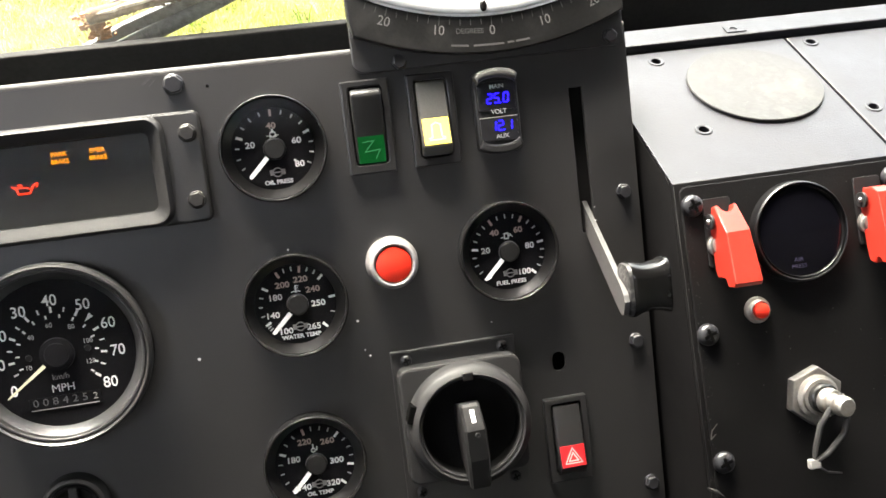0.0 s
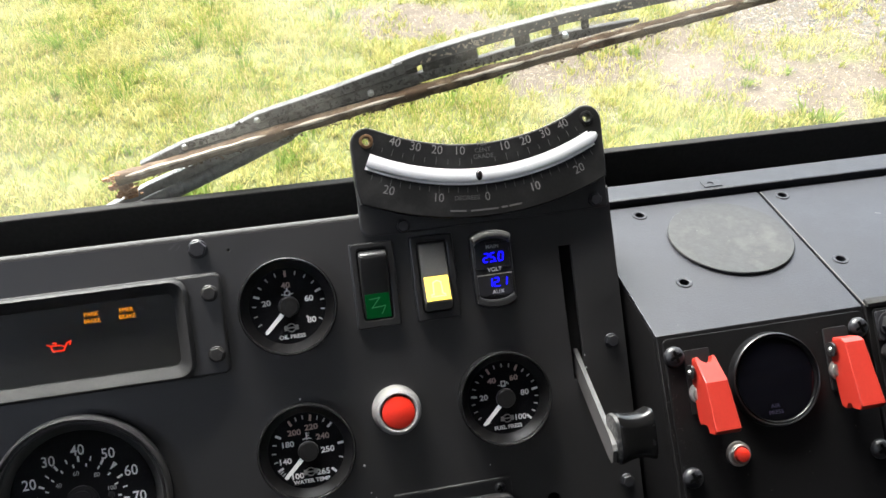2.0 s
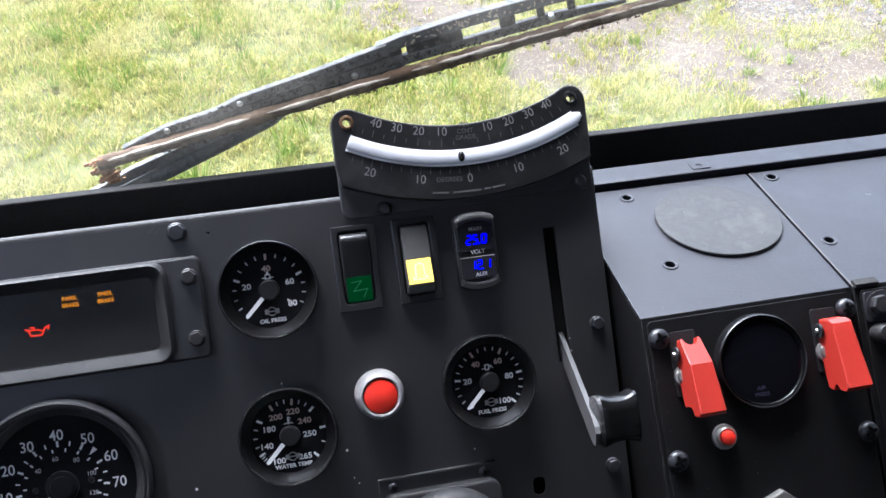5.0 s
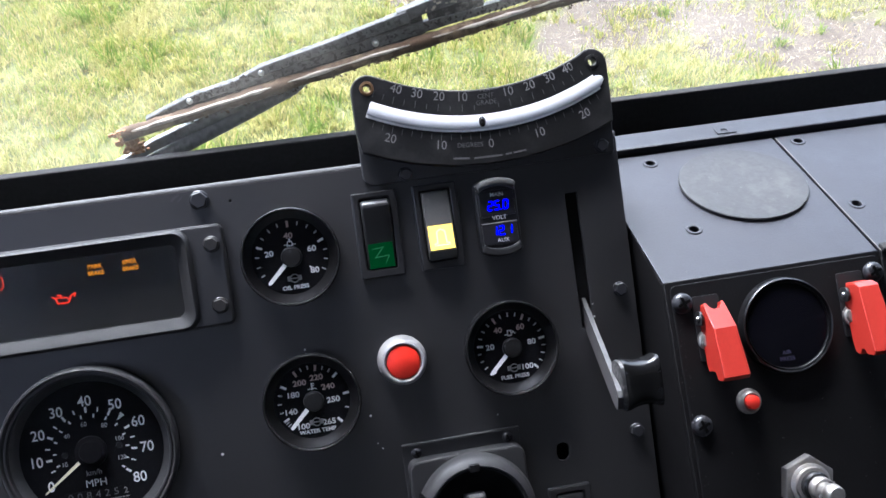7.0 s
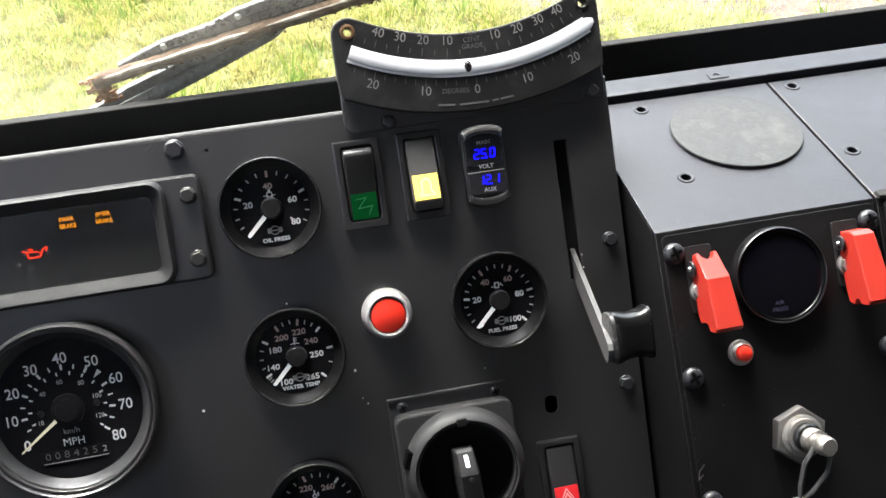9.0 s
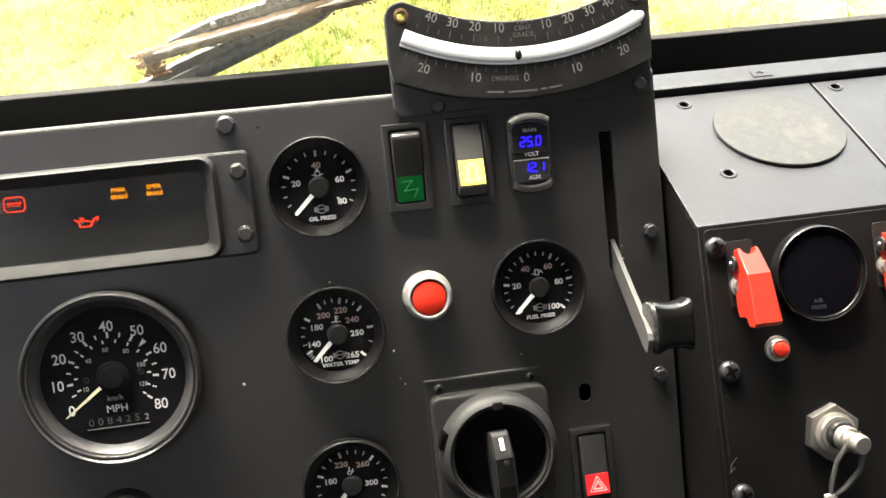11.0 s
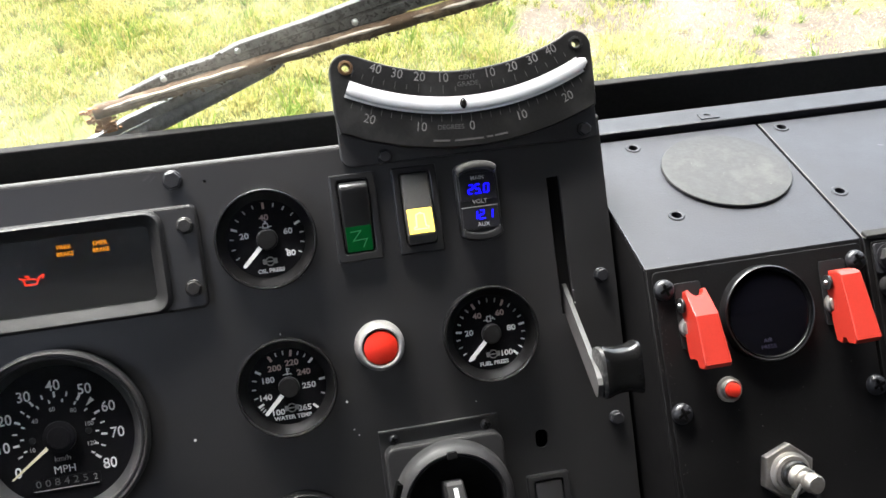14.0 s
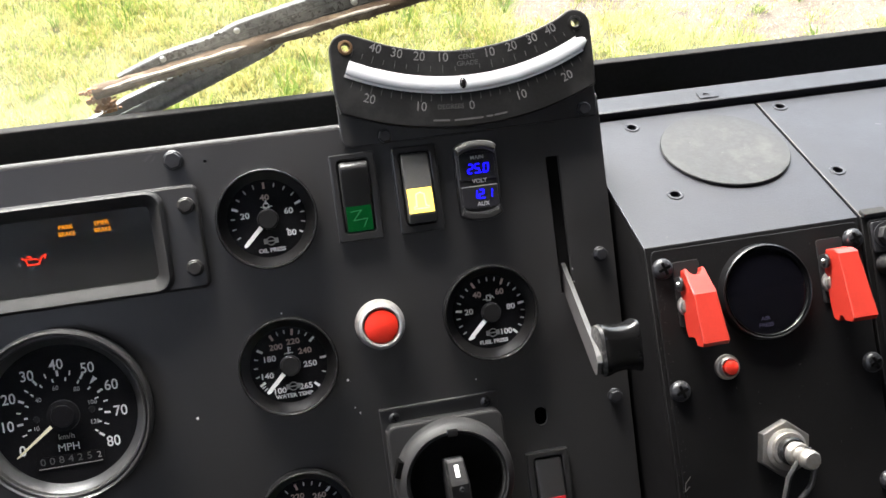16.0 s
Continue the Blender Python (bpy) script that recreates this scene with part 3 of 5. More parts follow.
# ---- fasteners ----
ZINC = material("dull_zinc", (0.042, 0.041, 0.039), 0.36, metal=0.6, grain=0.3, scale=500, bump=0.15, stain=0.5, stain_scale=200, stain_colour=(0.07, 0.06, 0.05))
def hex_bolt(m, label="hexagon bolt with a washer, darkened steel", r=0.0052, mat=None):
    ob = thing("bolt", m, label, "bolt", "dashboard bolts")
    part("washer", lathe([(0.0, 0.0), (r * 1.18, 0.0), (r * 1.2, 0.0006), (r * 1.1, 0.0011), (0, 0.0011)], 28), mat or DULL, ob)
    part("head", loop_prism(hexagon(r * 1.08, 12), 0.0011, 0.0050, 0.0009, None, 3), mat or DULL, ob)
    return ob


# near-black without gloss, painted where small recesses lie in shade
RECESS = material("recess_shade_black", (0.002, 0.002, 0.002), 0.9, grain=0.3, scale=300, spec=0.03)
BLACKED = material("black_oxide_steel", (0.017, 0.0174, 0.0195), 0.36, metal=0.1, grain=0.3, scale=700, bump=0.12, stain=0.4, stain_scale=260, stain_colour=(0.045, 0.044, 0.043), spec=0.5)


def cross_screw(m, r=0.0055, high=0.0042, label="black pan head cross screw", mat=None):
    ob = thing("screw", m, label, "screw", "front plate screws")
    dome = [(0, 0.0), (r, 0.0), (r * 1.0, high * 0.3), (r * 0.9, high * 0.66), (r * 0.68, high * 0.9), (r * 0.42, high), (r * 0.40, high * 0.98), (0, high * 0.97)]
    part("head", lathe(dome, 28), mat or BLACKED, ob)
    # raised near-black bars stand for the shade in the cross
    cut = bar(0, 0, high * 1.0, r * 1.22, r * 0.26, 20, None, 0.0006)
    part("recess", bar(0, 0, high * 1.002, r * 1.22, r * 0.26, 110, cut, 0.0006), RECESS, ob, "near-black bars standing for the shaded cross recess")
    return ob


hex_bolt(on_face(-0.1376, 0.0280), mat=BLACKED, label="darkened hexagon bolt in the panel's edge")
for x, y in ((0.1268, -0.0678), (0.1262, -0.1648), (0.1278, -0.2610)):
    hex_bolt(on_face(x, y), r=0.0042, mat=BLACKED)


# ---- round gauges ----
def ring_ticks(marks, bm=None):
    bm = bm or bmesh.new()
    for deg, r0, r1, width in marks:
        a = radians(deg)
        rm = (r0 + r1) / 2
        bar(rm * math.cos(a), rm * math.sin(a), 0.0053, r1 - r0, width, deg, bm)
    return bm


def joined(shapes):
    bm = None
    for s in shapes:
        bm = merge(bm, s) if bm else s
    return bm


DARK_FLANGE = material("dark_anodised_flange", (0.0065, 0.0064, 0.0063), 0.28, grain=0.12, scale=900, spec=0.6)


def small_gauge(x, y, title, numbers, majors, minors, icon, label, needle=224.0, off=(0.0006, -0.0004)):
    """A 60 mm dash gauge: bezel, dial, print, needle, hub, glass."""
    R = 0.0314
    at = Matrix.Translation((*off, 0))
    ob = thing("gauge", on_face(x, y), label, "gauge", "round pressure and temperature gauges")
    part("bezel", lathe([(R - 0.0023, 0.0100), (R - 0.0020, 0.0124), (R - 0.0014, 0.0134), (R - 0.0009, 0.0134), (R - 0.0003, 0.0125), (R, 0.0110), (R, 0.0085), (R - 0.0010, 0.0070), (R - 0.0010, 0.0)], 72), SATIN, ob, "black bezel ring")
    part("flange", lathe([(R - 0.0072, 0.0048), (R - 0.0070, 0.0052), (R - 0.0024, 0.0098), (R - 0.0021, 0.0106)], 72), DARK_FLANGE, ob, "polished inner flange")
    part("dial", lathe([(0, 0.0050), (R - 0.0070, 0.0050), (R - 0.0070, 0.0)], 48), DIAL, ob)
    for a in majors:
        # upper marks and numerals take the print with shade in its colour
        upper, dot = 55 < a < 125, a == -45 and title == "OIL PRESS"
        part("scale_mark", ring_ticks([(-36, 0.0128, 0.0143, 0.0011) if dot else (a, 0.0190, 0.0230, 0.0015)]), SHADEPRINT if upper else WHITE, ob, "white mark, bezel shade and reddish glow in its colour" if upper else "white mark", at=at, smooth=False)
    grains(part("fine_scale", ring_ticks([(a, 0.0203, 0.0229, 0.0008) for a in minors]), PALEPRINT, ob, at=at, smooth=False), "thin pale grey scale marks")
    for t, nx, ny in numbers:
        part("numeral", words(t, 0.0050, nx / 1000, ny / 1000, 0.0053, 0, 1.14, bold=0.00014), SHADEPRINT if ny > 7 else WHITE, ob, "white numeral, bezel shade and reddish glow in its colour" if ny > 7 else "white numeral", smooth=False)
    part("title", words(title, 0.0034, 0.0, -0.0196, 0.0053, 0, 1.12, bold=0.00014), WHITE, ob, "white title '%s'" % title, at=at, smooth=False)
    mark = lathe([(0.0022, 0.0), (0.0029, 0.0), (0.0029, 0.0002), (0.0022, 0.0002), (0.0022, 0.0)], 20, None, 0, -0.0138, 0.0052)
    for sx in (-0.0034, 0.0034):
        bar(sx, -0.0138, 0.0053, 0.0022, 0.0032, 0, mark)
    part("maker_mark", bar(0, -0.0138, 0.00531, 0.0050, 0.0008, 0, mark), FADED, ob, at=at, smooth=False)
    part("symbol", icon(), WHITE, ob, "small white symbol", at=at, smooth=False)
    tip = loop_prism([(0.004, 0.0014), (0.004, -0.0014), (0.0214, -0.0012), (0.0226, -0.0004), (0.0226, 0.0004), (0.0214, 0.0012)], 0.0078, 0.0084)
    part("needle", tip, WHITE, ob, "white needle at rest", at=at @ pose(0, 0, 0, 0, 0, needle))
    part("hub", lathe([(0, 0.0062), (0.0062, 0.0062), (0.0066, 0.0070), (0.0064, 0.0092), (0.0055, 0.0100), (0, 0.0102)], 36), HUB, ob, at=at)
    g = part("glass", lathe([(0, 0.0112), (R - 0.0026, 0.0112), (R - 0.0026, 0.0109), (0, 0.0109)], 40), GLASS, ob)
    g.visible_shadow = False
    return ob


def icon_can():
    s = stroke([(-0.0035, 0.0078), (-0.0018, 0.0078), (-0.0018, 0.0070), (0.0018, 0.0070), (0.0018, 0.0078), (0.0035, 0.0078)], 0.0005, 0.0053)
    s = stroke(circle(0, 0.0086, 0.0016, 10), 0.0006, 0.0053, s, True)
    return stroke([(0, 0.0098), (0, 0.0112)], 0.0012, 0.0053, s)


def icon_thermo():
    s = stroke([(0, 0.0078), (0, 0.0112)], 0.0010, 0.0053)
    s = stroke([(0.0, 0.0110), (0.0016, 0.0110)], 0.0005, 0.0053, s)
    s = stroke([(0.0, 0.0096), (0.0014, 0.0096)], 0.0005, 0.0053, s)
    return stroke([(-0.0026, 0.0074), (-0.0012, 0.0079), (0, 0.0073), (0.0012, 0.0079), (0.0026, 0.0074)], 0.0006, 0.0053, s)


def icon_pump():
    s = stroke([(-0.0014, 0.0078), (-0.0014, 0.0110), (0.0010, 0.0110), (0.0010, 0.0078)], 0.0008, 0.0053, None, True)
    s = stroke([(-0.0036, 0.0086), (-0.0018, 0.0086)], 0.0005, 0.0053, s)
    return stroke([(0.0010, 0.0094), (0.0022, 0.0094), (0.0022, 0.0106), (0.0036, 0.0086)], 0.0005, 0.0053, s)


def icon_oil():
    s = stroke(circle(-0.0008, 0.0080, 0.0012, 8), 0.0007, 0.0053, None, True)
    s = stroke([(-0.0008, 0.0090), (-0.0008, 0.0116)], 0.0009, 0.0053, s)
    return stroke([(0.0014, 0.0080), (0.0014, 0.0100)], 0.0008, 0.0053, s)


def spread(lo, hi, n):
    return [225 - 270 * (lo + (hi - lo) * i / n) for i in range(n + 1)]


# numerals with their places on the dial, in millimetres
small_gauge(-0.0862, -0.0148, "OIL PRESS", [("20", -13.2, 3.0), ("40", 0.2, 13.0), ("60", 13.8, 3.0), ("80", 14.0, -10.8)],
            [157.5, 90, 22.5, -45], [207, 191, 174, 141, 124, 107, 73, 56, 39, 5, -11, -28], icon_can, "black oil pressure gauge, needle at zero")
small_gauge(-0.0859, -0.1083, "WATER TEMP", [("100", -7.8, -15.9), ("140", -14.4, -5.4), ("180", -11.6, 5.2), ("200", -6.4, 12.2), ("220", 4.6, 14.3), ("240", 11.2, 7.4), ("250", 13.4, -1.4), ("265", 9.0, -15.2)],
            [224, 208, 148, 117, 80, 43, 5, -45], [218, 213, 193, 178, 163, 105, 93, 68, 56, -20], icon_thermo, "black water temperature gauge, needle at its stop", off=(0.0010, -0.0002))
small_gauge(0.0466, -0.0941, "FUEL PRESS", [("0", -12.6, -14.7), ("20", -13.6, 1.4), ("40", -7.0, 11.7), ("60", 8.0, 11.9), ("80", 14.4, 1.2), ("100", 9.4, -14.6)],
            [225, 171, 117, 63, 9, -45], [211.5, 198, 184.5, 157.5, 144, 130.5, 103.5, 90, 76.5, 49.5, 36, 22.5, -4.5, -18, -31.5], icon_pump, "black fuel pressure gauge, needle at zero")
small_gauge(-0.0874, -0.2074, "OIL TEMP", [("140", -8.6, -15.2), ("180", -13.0, 3.2), ("220", -5.0, 13.4), ("260", 8.8, 11.8), ("300", 13.0, -1.2), ("320", 9.2, -15.0)],
            [225, 158, 106, 48, -12, -45], [208, 191, 175, 141, 124, 92, 78, 64, 33, 18, 3, -28], icon_oil, "black oil temperature gauge, needle at its stop", 226)

# ---- speedometer ----
BEZEL = material("satin_bezel_black", (0.020, 0.0198, 0.0195), 0.34, grain=0.2, scale=900, gloss_var=0.04, spec=0.8)
speedo = thing("speedometer", on_face(-0.2241, -0.1170), "large black speedometer with white numerals, needle at zero", "speedometer")
R = 0.0538
part("bezel", lathe([(R - 0.0060, 0.0106), (R - 0.0058, 0.0132), (R - 0.0052, 0.0142), (R - 0.0044, 0.0143), (R - 0.0039, 0.0134), (R - 0.0034, 0.0134), (R - 0.0029, 0.0152), (R - 0.0020, 0.0160), (R - 0.0009, 0.0154), (R, 0.0132), (R, 0.0100), (R - 0.0015, 0.0080), (R - 0.0015, 0.0)], 96), BEZEL, speedo, "stepped black bezel ring")
part("flange", lathe([(R - 0.0106, 0.0048), (R - 0.0104, 0.0052), (R - 0.0064, 0.0101), (R - 0.0059, 0.0108)], 96), FLANGE, speedo, "polished inner flange")
part("dial", lathe([(0, 0.0050), (R - 0.0102, 0.0050), (R - 0.0102, 0.0)], 64), DIAL, speedo)


def mph(v):
    return 217.0 - 255.0 * v / 80


marks = [(mph(v), 0.0240, 0.0276, 0.0014) for v in range(10, 90, 10)] + [(mph(v), 0.0246, 0.0274, 0.0009) for v in (5, 15, 25, 35, 45, 65, 75)]
kmh = [(mph(v / 1.609), 0.0208, 0.0230, 0.0010) for v in (10, 20, 30, 40, 50, 60, 70, 80, 90, 100, 110, 120, 128)]
part("scale", ring_ticks(marks + kmh), WHITE, speedo, "white scale marks", at=Matrix.Translation((-0.0004, 0, 0)), smooth=False)
part("limit_mark", loop_prism([(0.0235, 0.0), (0.0292, 0.0016), (0.0292, -0.0016)], 0.0051, 0.0053), WHITE, speedo, at=pose(0, 0, 0, 0, 0, mph(54.6)))
part("numerals", joined([words(str(v), 0.0092, 0.0336 * math.cos(radians(mph(v))) - 0.0004, (0.0308 if 10 < v < 70 else 0.0318) * math.sin(radians(mph(v))) + (0.0002 if v < 80 else -0.0018), 0.0053, 0, 0.92, bold=0.00008) for v in range(0, 90, 10)]), WHITE, speedo, "white numerals 0 to 80", smooth=False)
part("inner_numerals", joined([words(str(v), 0.0040, 0.0182 * math.cos(radians(mph(v / 1.609))), 0.0180 * math.sin(radians(mph(v / 1.609))) - 0.0010, 0.0053, 0, 0.95) for v in (10, 40, 60, 80, 100, 120)]), PALEPRINT, speedo, "small pale grey numerals", smooth=False)
part("unit_print", words("MPH", 0.0066, -0.0004, -0.0206, 0.0053, 0, 1.0), WHITE, speedo, "white letters MPH", smooth=False)
part("unit_print", words("km/h", 0.0048, -0.0008, -0.0138, 0.0053), FADED, speedo, "grey letters km/h", smooth=False)
part("odometer", sheet([rounded(-0.0205, -0.0318, 0.0195, -0.0248, 0.0006)], 0.0050, 0.0056, 0.0002), DIAL, speedo, "black odometer window")
part("odometer_rule", bar(-0.0008, -0.0318, 0.0057, 0.038, 0.0005), FADED, speedo, smooth=False)
part("odometer_digits", words("0 0 8 4 2 5", 0.0062, -0.0030, -0.0278, 0.0058, 0, 1.14), material("drum_print", (0.075, 0.075, 0.075), 0.5, grain=0.2, scale=900), speedo, "dull grey drum digits", smooth=False)
for dx in (-0.0165, 0.0165):
    part("rivet", lathe([(0, 0.0062), (0.0017, 0.0060), (0.0020, 0.0050)], 16), HUB, speedo, at=Matrix.Translation((dx, 0.0006 * (1 if dx > 0 else -1), 0)))
part("needle", loop_prism([(0.0085, 0.0011), (0.0085, -0.0011), (0.0365, -0.0005), (0.0375, 0.0), (0.0365, 0.0005)], 0.0086, 0.0093), CREAM, speedo, "pale yellow needle at zero", at=pose(0, 0, 0, 0, 0, 216))
part("odometer_digits", words("2", 0.0054, 0.0166, -0.0280, 0.0058), FADED, speedo, "pale tenths digit", smooth=False)
part("hub", lathe([(0, 0.0066), (0.0094, 0.0066), (0.0098, 0.0076), (0.0096, 0.0092), (0.0084, 0.0098), (0.0070, 0.0098), (0.0066, 0.0104), (0, 0.0106)], 40), DIAL, speedo)
g = part("glass", lathe([(0, 0.0130), (R - 0.0060, 0.0130), (R - 0.0060, 0.0126), (0, 0.0126)], 48), GLASS, speedo)
g.visible_shadow = False

# ---- low knob under the speedometer ----
knob = thing("light_switch", on_face(-0.2292, -0.2098), "small round black rotary switch with a ribbed ring", "switch")
part("collar", lathe([(0.0145, 0.004), (0.0150, 0.0085), (0.0165, 0.0100), (0.0182, 0.0090), (0.0192, 0.0060), (0.0194, 0.0)], 48), GREY_PLASTIC, knob)
part("inner_ring", lathe([(0.0118, 0.003), (0.0122, 0.0080), (0.0136, 0.0092), (0.0148, 0.0080), (0.0148, 0.003)], 48), SATIN, knob)
# near-black floor: the hollow's shade is in its colour
part("cup", lathe([(0, 0.0032), (0.0120, 0.0032), (0.0120, 0.001)], 32), DARK, knob)
for k in range(3):
    part("spoke", extrude_x([(-0.003, 0.003), (0.003, 0.003), (0.0024, 0.0078), (-0.0024, 0.0078)], 0.001, 0.0118, 0.0006), GREY_PLASTIC, knob, at=pose(0, 0, 0, 0, 0, 90 + 120 * k))


# ---- rocker switches ----
# worn rocker grey, also used as the highlight on the voltmeter's upper lip
ROCKER_LIT_LIP = material("worn_rocker_and_lit_lip_grey", (0.060, 0.060, 0.057), 0.45, grain=0.25, scale=900, bump=0.1, gloss_var=0.06)


def rocker_switch(x, y, label, top_out, lens_mat, lens_y, symbol, symbol_mat, body=PLASTIC):
    """A rocker in a frame. top_out: the upper end stands proud."""
    ob = thing("rocker_switch", on_face(x, y), label, "switch", "rocker switches")
    part("frame", sheet([rounded(-0.0143, -0.0276, 0.0143, 0.0280, 0.0012), rounded(-0.0098, -0.0222, 0.0098, 0.0240, 0.0022)], 0.0002, 0.0052, 0.0009), PLASTIC, ob, "black moulded frame")
    # near-black block stands for the shade round the rocker
    part("well", block(0, 0.0008, 0.0006, 0.0206, 0.0464, 0.0008), DARK, ob)
    hi, lo = 0.0120, 0.0048
    za, zb = (hi, lo) if top_out else (lo, hi)
    prof = [(-0.0214, 0.0008), (0.0226 if top_out else 0.0232, 0.0008), *(((0.0226, za - 0.0052), (0.0217, za - 0.0020), (0.0200, za - 0.0004), (0.0182, za)) if top_out else ((0.0232, za),)), (0.0010, 0.0082), (-0.0160 if not top_out else -0.0205, zb), (-0.0214, zb - (0.0040 if not top_out else 0.0012))]
    part("rocker", extrude_x(prof, -0.0091, 0.0091, 0.0016, None, 3), body, ob, "rocker pressed at the %s end" % ("lower" if top_out else "upper"))

    def height(yy):
        return 0.0082 + (za - 0.0082) * (yy - 0.001) / 0.0222 if yy > 0.001 else 0.0082 + (zb - 0.0082) * (0.001 - yy) / (0.0215 if top_out else 0.0170)
    y0, y1 = lens_y
    lens = loft([[(sx, y0, height(y0) - 0.001), (sx, y0, height(y0) + 0.0004), (sx, min(y1, 0.001), height(min(y1, 0.001)) + 0.0005), (sx, y1, height(y1) + 0.0004), (sx, y1, height(y1) - 0.001)] for sx in (-0.0079, 0.0079)])
    part("lens", lens, lens_mat, ob)
    slope = math.degrees(math.atan2(height(y0 + 0.002) - height(y0), 0.002))
    ym = (y0 + min(y1, 0.001)) / 2
    part("symbol", symbol(), symbol_mat, ob, "printed symbol", at=Matrix.Translation((0, ym, height(ym) + 0.0006)) @ pose(0, 0, 0, slope), smooth=False)
    return ob


def bolt_sign():
    return stroke([(-0.0050, 0.0046), (0.0016, 0.0052), (-0.0040, -0.0012), (0.0050, -0.0004), (0.0022, -0.0056)], 0.0005, 0.0)


def horn_sign():
    s = stroke([(-0.0048, -0.0042), (-0.0030, -0.0036), (-0.0026, 0.0040), (0.0, 0.0052), (0.0026, 0.0040), (0.0030, -0.0036), (0.0048, -0.0042)], 0.0008, 0.0)
    return stroke([(-0.0048, -0.0052), (0.0048, -0.0052)], 0.0006, 0.0, s)


def triangle_sign():
    s = stroke([(-0.0056, -0.0044), (0.0056, -0.0044), (0.0, 0.0052)], 0.0007, 0.0, None, True)
    return stroke([(-0.0030, -0.0029), (0.0030, -0.0029), (0.0, 0.0021)], 0.0009, 0.0, s, True)


rocker_switch(-0.0290, -0.0092, "black rocker switch with a green lens", True, GREEN, (-0.0212, -0.0052), bolt_sign, GREEN_LINE)
rocker_switch(0.0105, -0.0092, "black rocker switch with a lit yellow lens", False, YELLOW, (-0.0146, 0.0009), horn_sign, PALE, ROCKER_LIT_LIP)
rocker_switch(0.0738, -0.2212, "black hazard warning switch with a red lens", False, HAZARD, (-0.0156, -0.0026), triangle_sign, HAZARD_LINE)


# ---- twin voltmeter ----
def segment_digits(text, size, z, lean=0.12):
    """Seven-bar figures, joined."""
    on = {"0": "abcdef", "1": "bc", "2": "abged", "5": "afgcd", "8": "abcdefg"}
    place = {"a": (0, 1, 0), "g": (0, 0, 0), "d": (0, -1, 0), "b": (0.5, 0.5, 90), "c": (0.5, -0.5, 90), "f": (-0.5, 0.5, 90), "e": (-0.5, -0.5, 90)}
    bm, h, w, x = bmesh.new(), size / 2, size * 0.52, 0.0
    widths = [0.22 * size if ch == "." else size * 0.80 for ch in text]
    x = -sum(widths) / 2
    for ch, adv in zip(text, widths):
        cx = x + adv / 2
        if ch == ".":
            bar(cx - h * lean - size * 0.1, -h, z, size * 0.15, size * 0.15, 0, bm)
        else:
            for s in on[ch]:
                px, py, turn = place[s]
                bar(cx + px * w + py * h * lean, py * h, z, (w if turn == 0 else h) * 0.86, size * 0.14, turn - (lean * 50 if turn else 0), bm)
        x += adv
    return bm


LEGEND = material("pale_legend_print", (0.42, 0.42, 0.41), 0.5, grain=0.15, scale=2000)
SCREEN = material("smoky_display", (0.014, 0.014, 0.016), 0.35, grain=0.2, scale=600, gloss_var=0.05, spec=0.4)
volt = thing("voltmeter", on_face(0.0496, -0.0085), "black panel voltmeter with two blue lit readings", "voltmeter")
arc = [(0.0138 * math.sin(radians(a)), 0.0202 + 0.0058 * math.cos(radians(a))) for a in range(80, -81, -16)]
outline = arc + [(-px, -py) for px, py in arc]
part("body", loop_prism(outline, 0.0004, 0.0070, 0.0012), PLASTIC, volt)
lip = [(0.0136 * math.sin(radians(a)), 0.0202 + 0.0055 * math.cos(radians(a))) for a in range(80, -81, -16)] + [(0.0118 * math.sin(radians(a)), 0.0156 + 0.0046 * math.cos(radians(a))) for a in range(-80, 81, 16)]
# upper lip paler than the lower: its highlight is in the colour
part("rim", loop_prism(lip, 0.006, 0.0125, 0.0020), ROCKER_LIT_LIP, volt, "raised end lip")
part("rim", loop_prism([(-px, -py) for px, py in lip], 0.006, 0.0110, 0.0014), PLASTIC, volt, "raised end lip")
part("screen", sheet([rounded(-0.0116, 0.0006, 0.0116, 0.0178, 0.001)], 0.0066, 0.0078, 0.0003), SCREEN, volt)
part("screen", sheet([rounded(-0.0116, -0.0178, 0.0116, -0.0040, 0.001)], 0.0066, 0.0078, 0.0003), SCREEN, volt)
part("divider", bar(0, -0.0035, 0.0078, 0.0236, 0.0005), FADED, volt, smooth=False)
part("reading", segment_digits("25.0", 0.0056, 0.0079), BLUE_LED, volt, "blue lit figures 25.0", at=Matrix.Translation((0.0006, 0.0078, 0)), smooth=False)
part("reading", segment_digits("12.1", 0.0055, 0.0079), BLUE_LED, volt, "blue lit figures 12.1", at=Matrix.Translation((0.0014, -0.0088, 0)), smooth=False)
for t, yy, s in (("MAIN", 0.0147, 0.0036), ("VOLT", -0.0004, 0.0038), ("AUX", -0.0152, 0.0038)):
    part("legend", words(t, s, 0.0006 if t != "AUX" else 0.0014, yy, 0.0079, 0, 1.0, bold=0.00004), LEGEND, volt, "grey word %s" % t, smooth=False)

# ---- red push button ----
push = thing("push_button", on_face(-0.0250, -0.0920), "round red push button in a pale metal collar", "button")
part("collar", lathe([(0.0116, 0.0), (0.0116, 0.0112), (0.0122, 0.0126), (0.0132, 0.0130), (0.0146, 0.0122), (0.0162, 0.0075), (0.0168, 0.0030), (0.0168, 0.0)], 64), COLLAR, push, "pale worn aluminium collar", at=Matrix.Diagonal((0.96, 0.96, 1, 1)))
part("cap", lathe([(0, 0.0126), (0.0098, 0.0125), (0.0106, 0.0121), (0.0110, 0.0112), (0.0111, 0.004)], 56), BUTTON, push, "red cap")

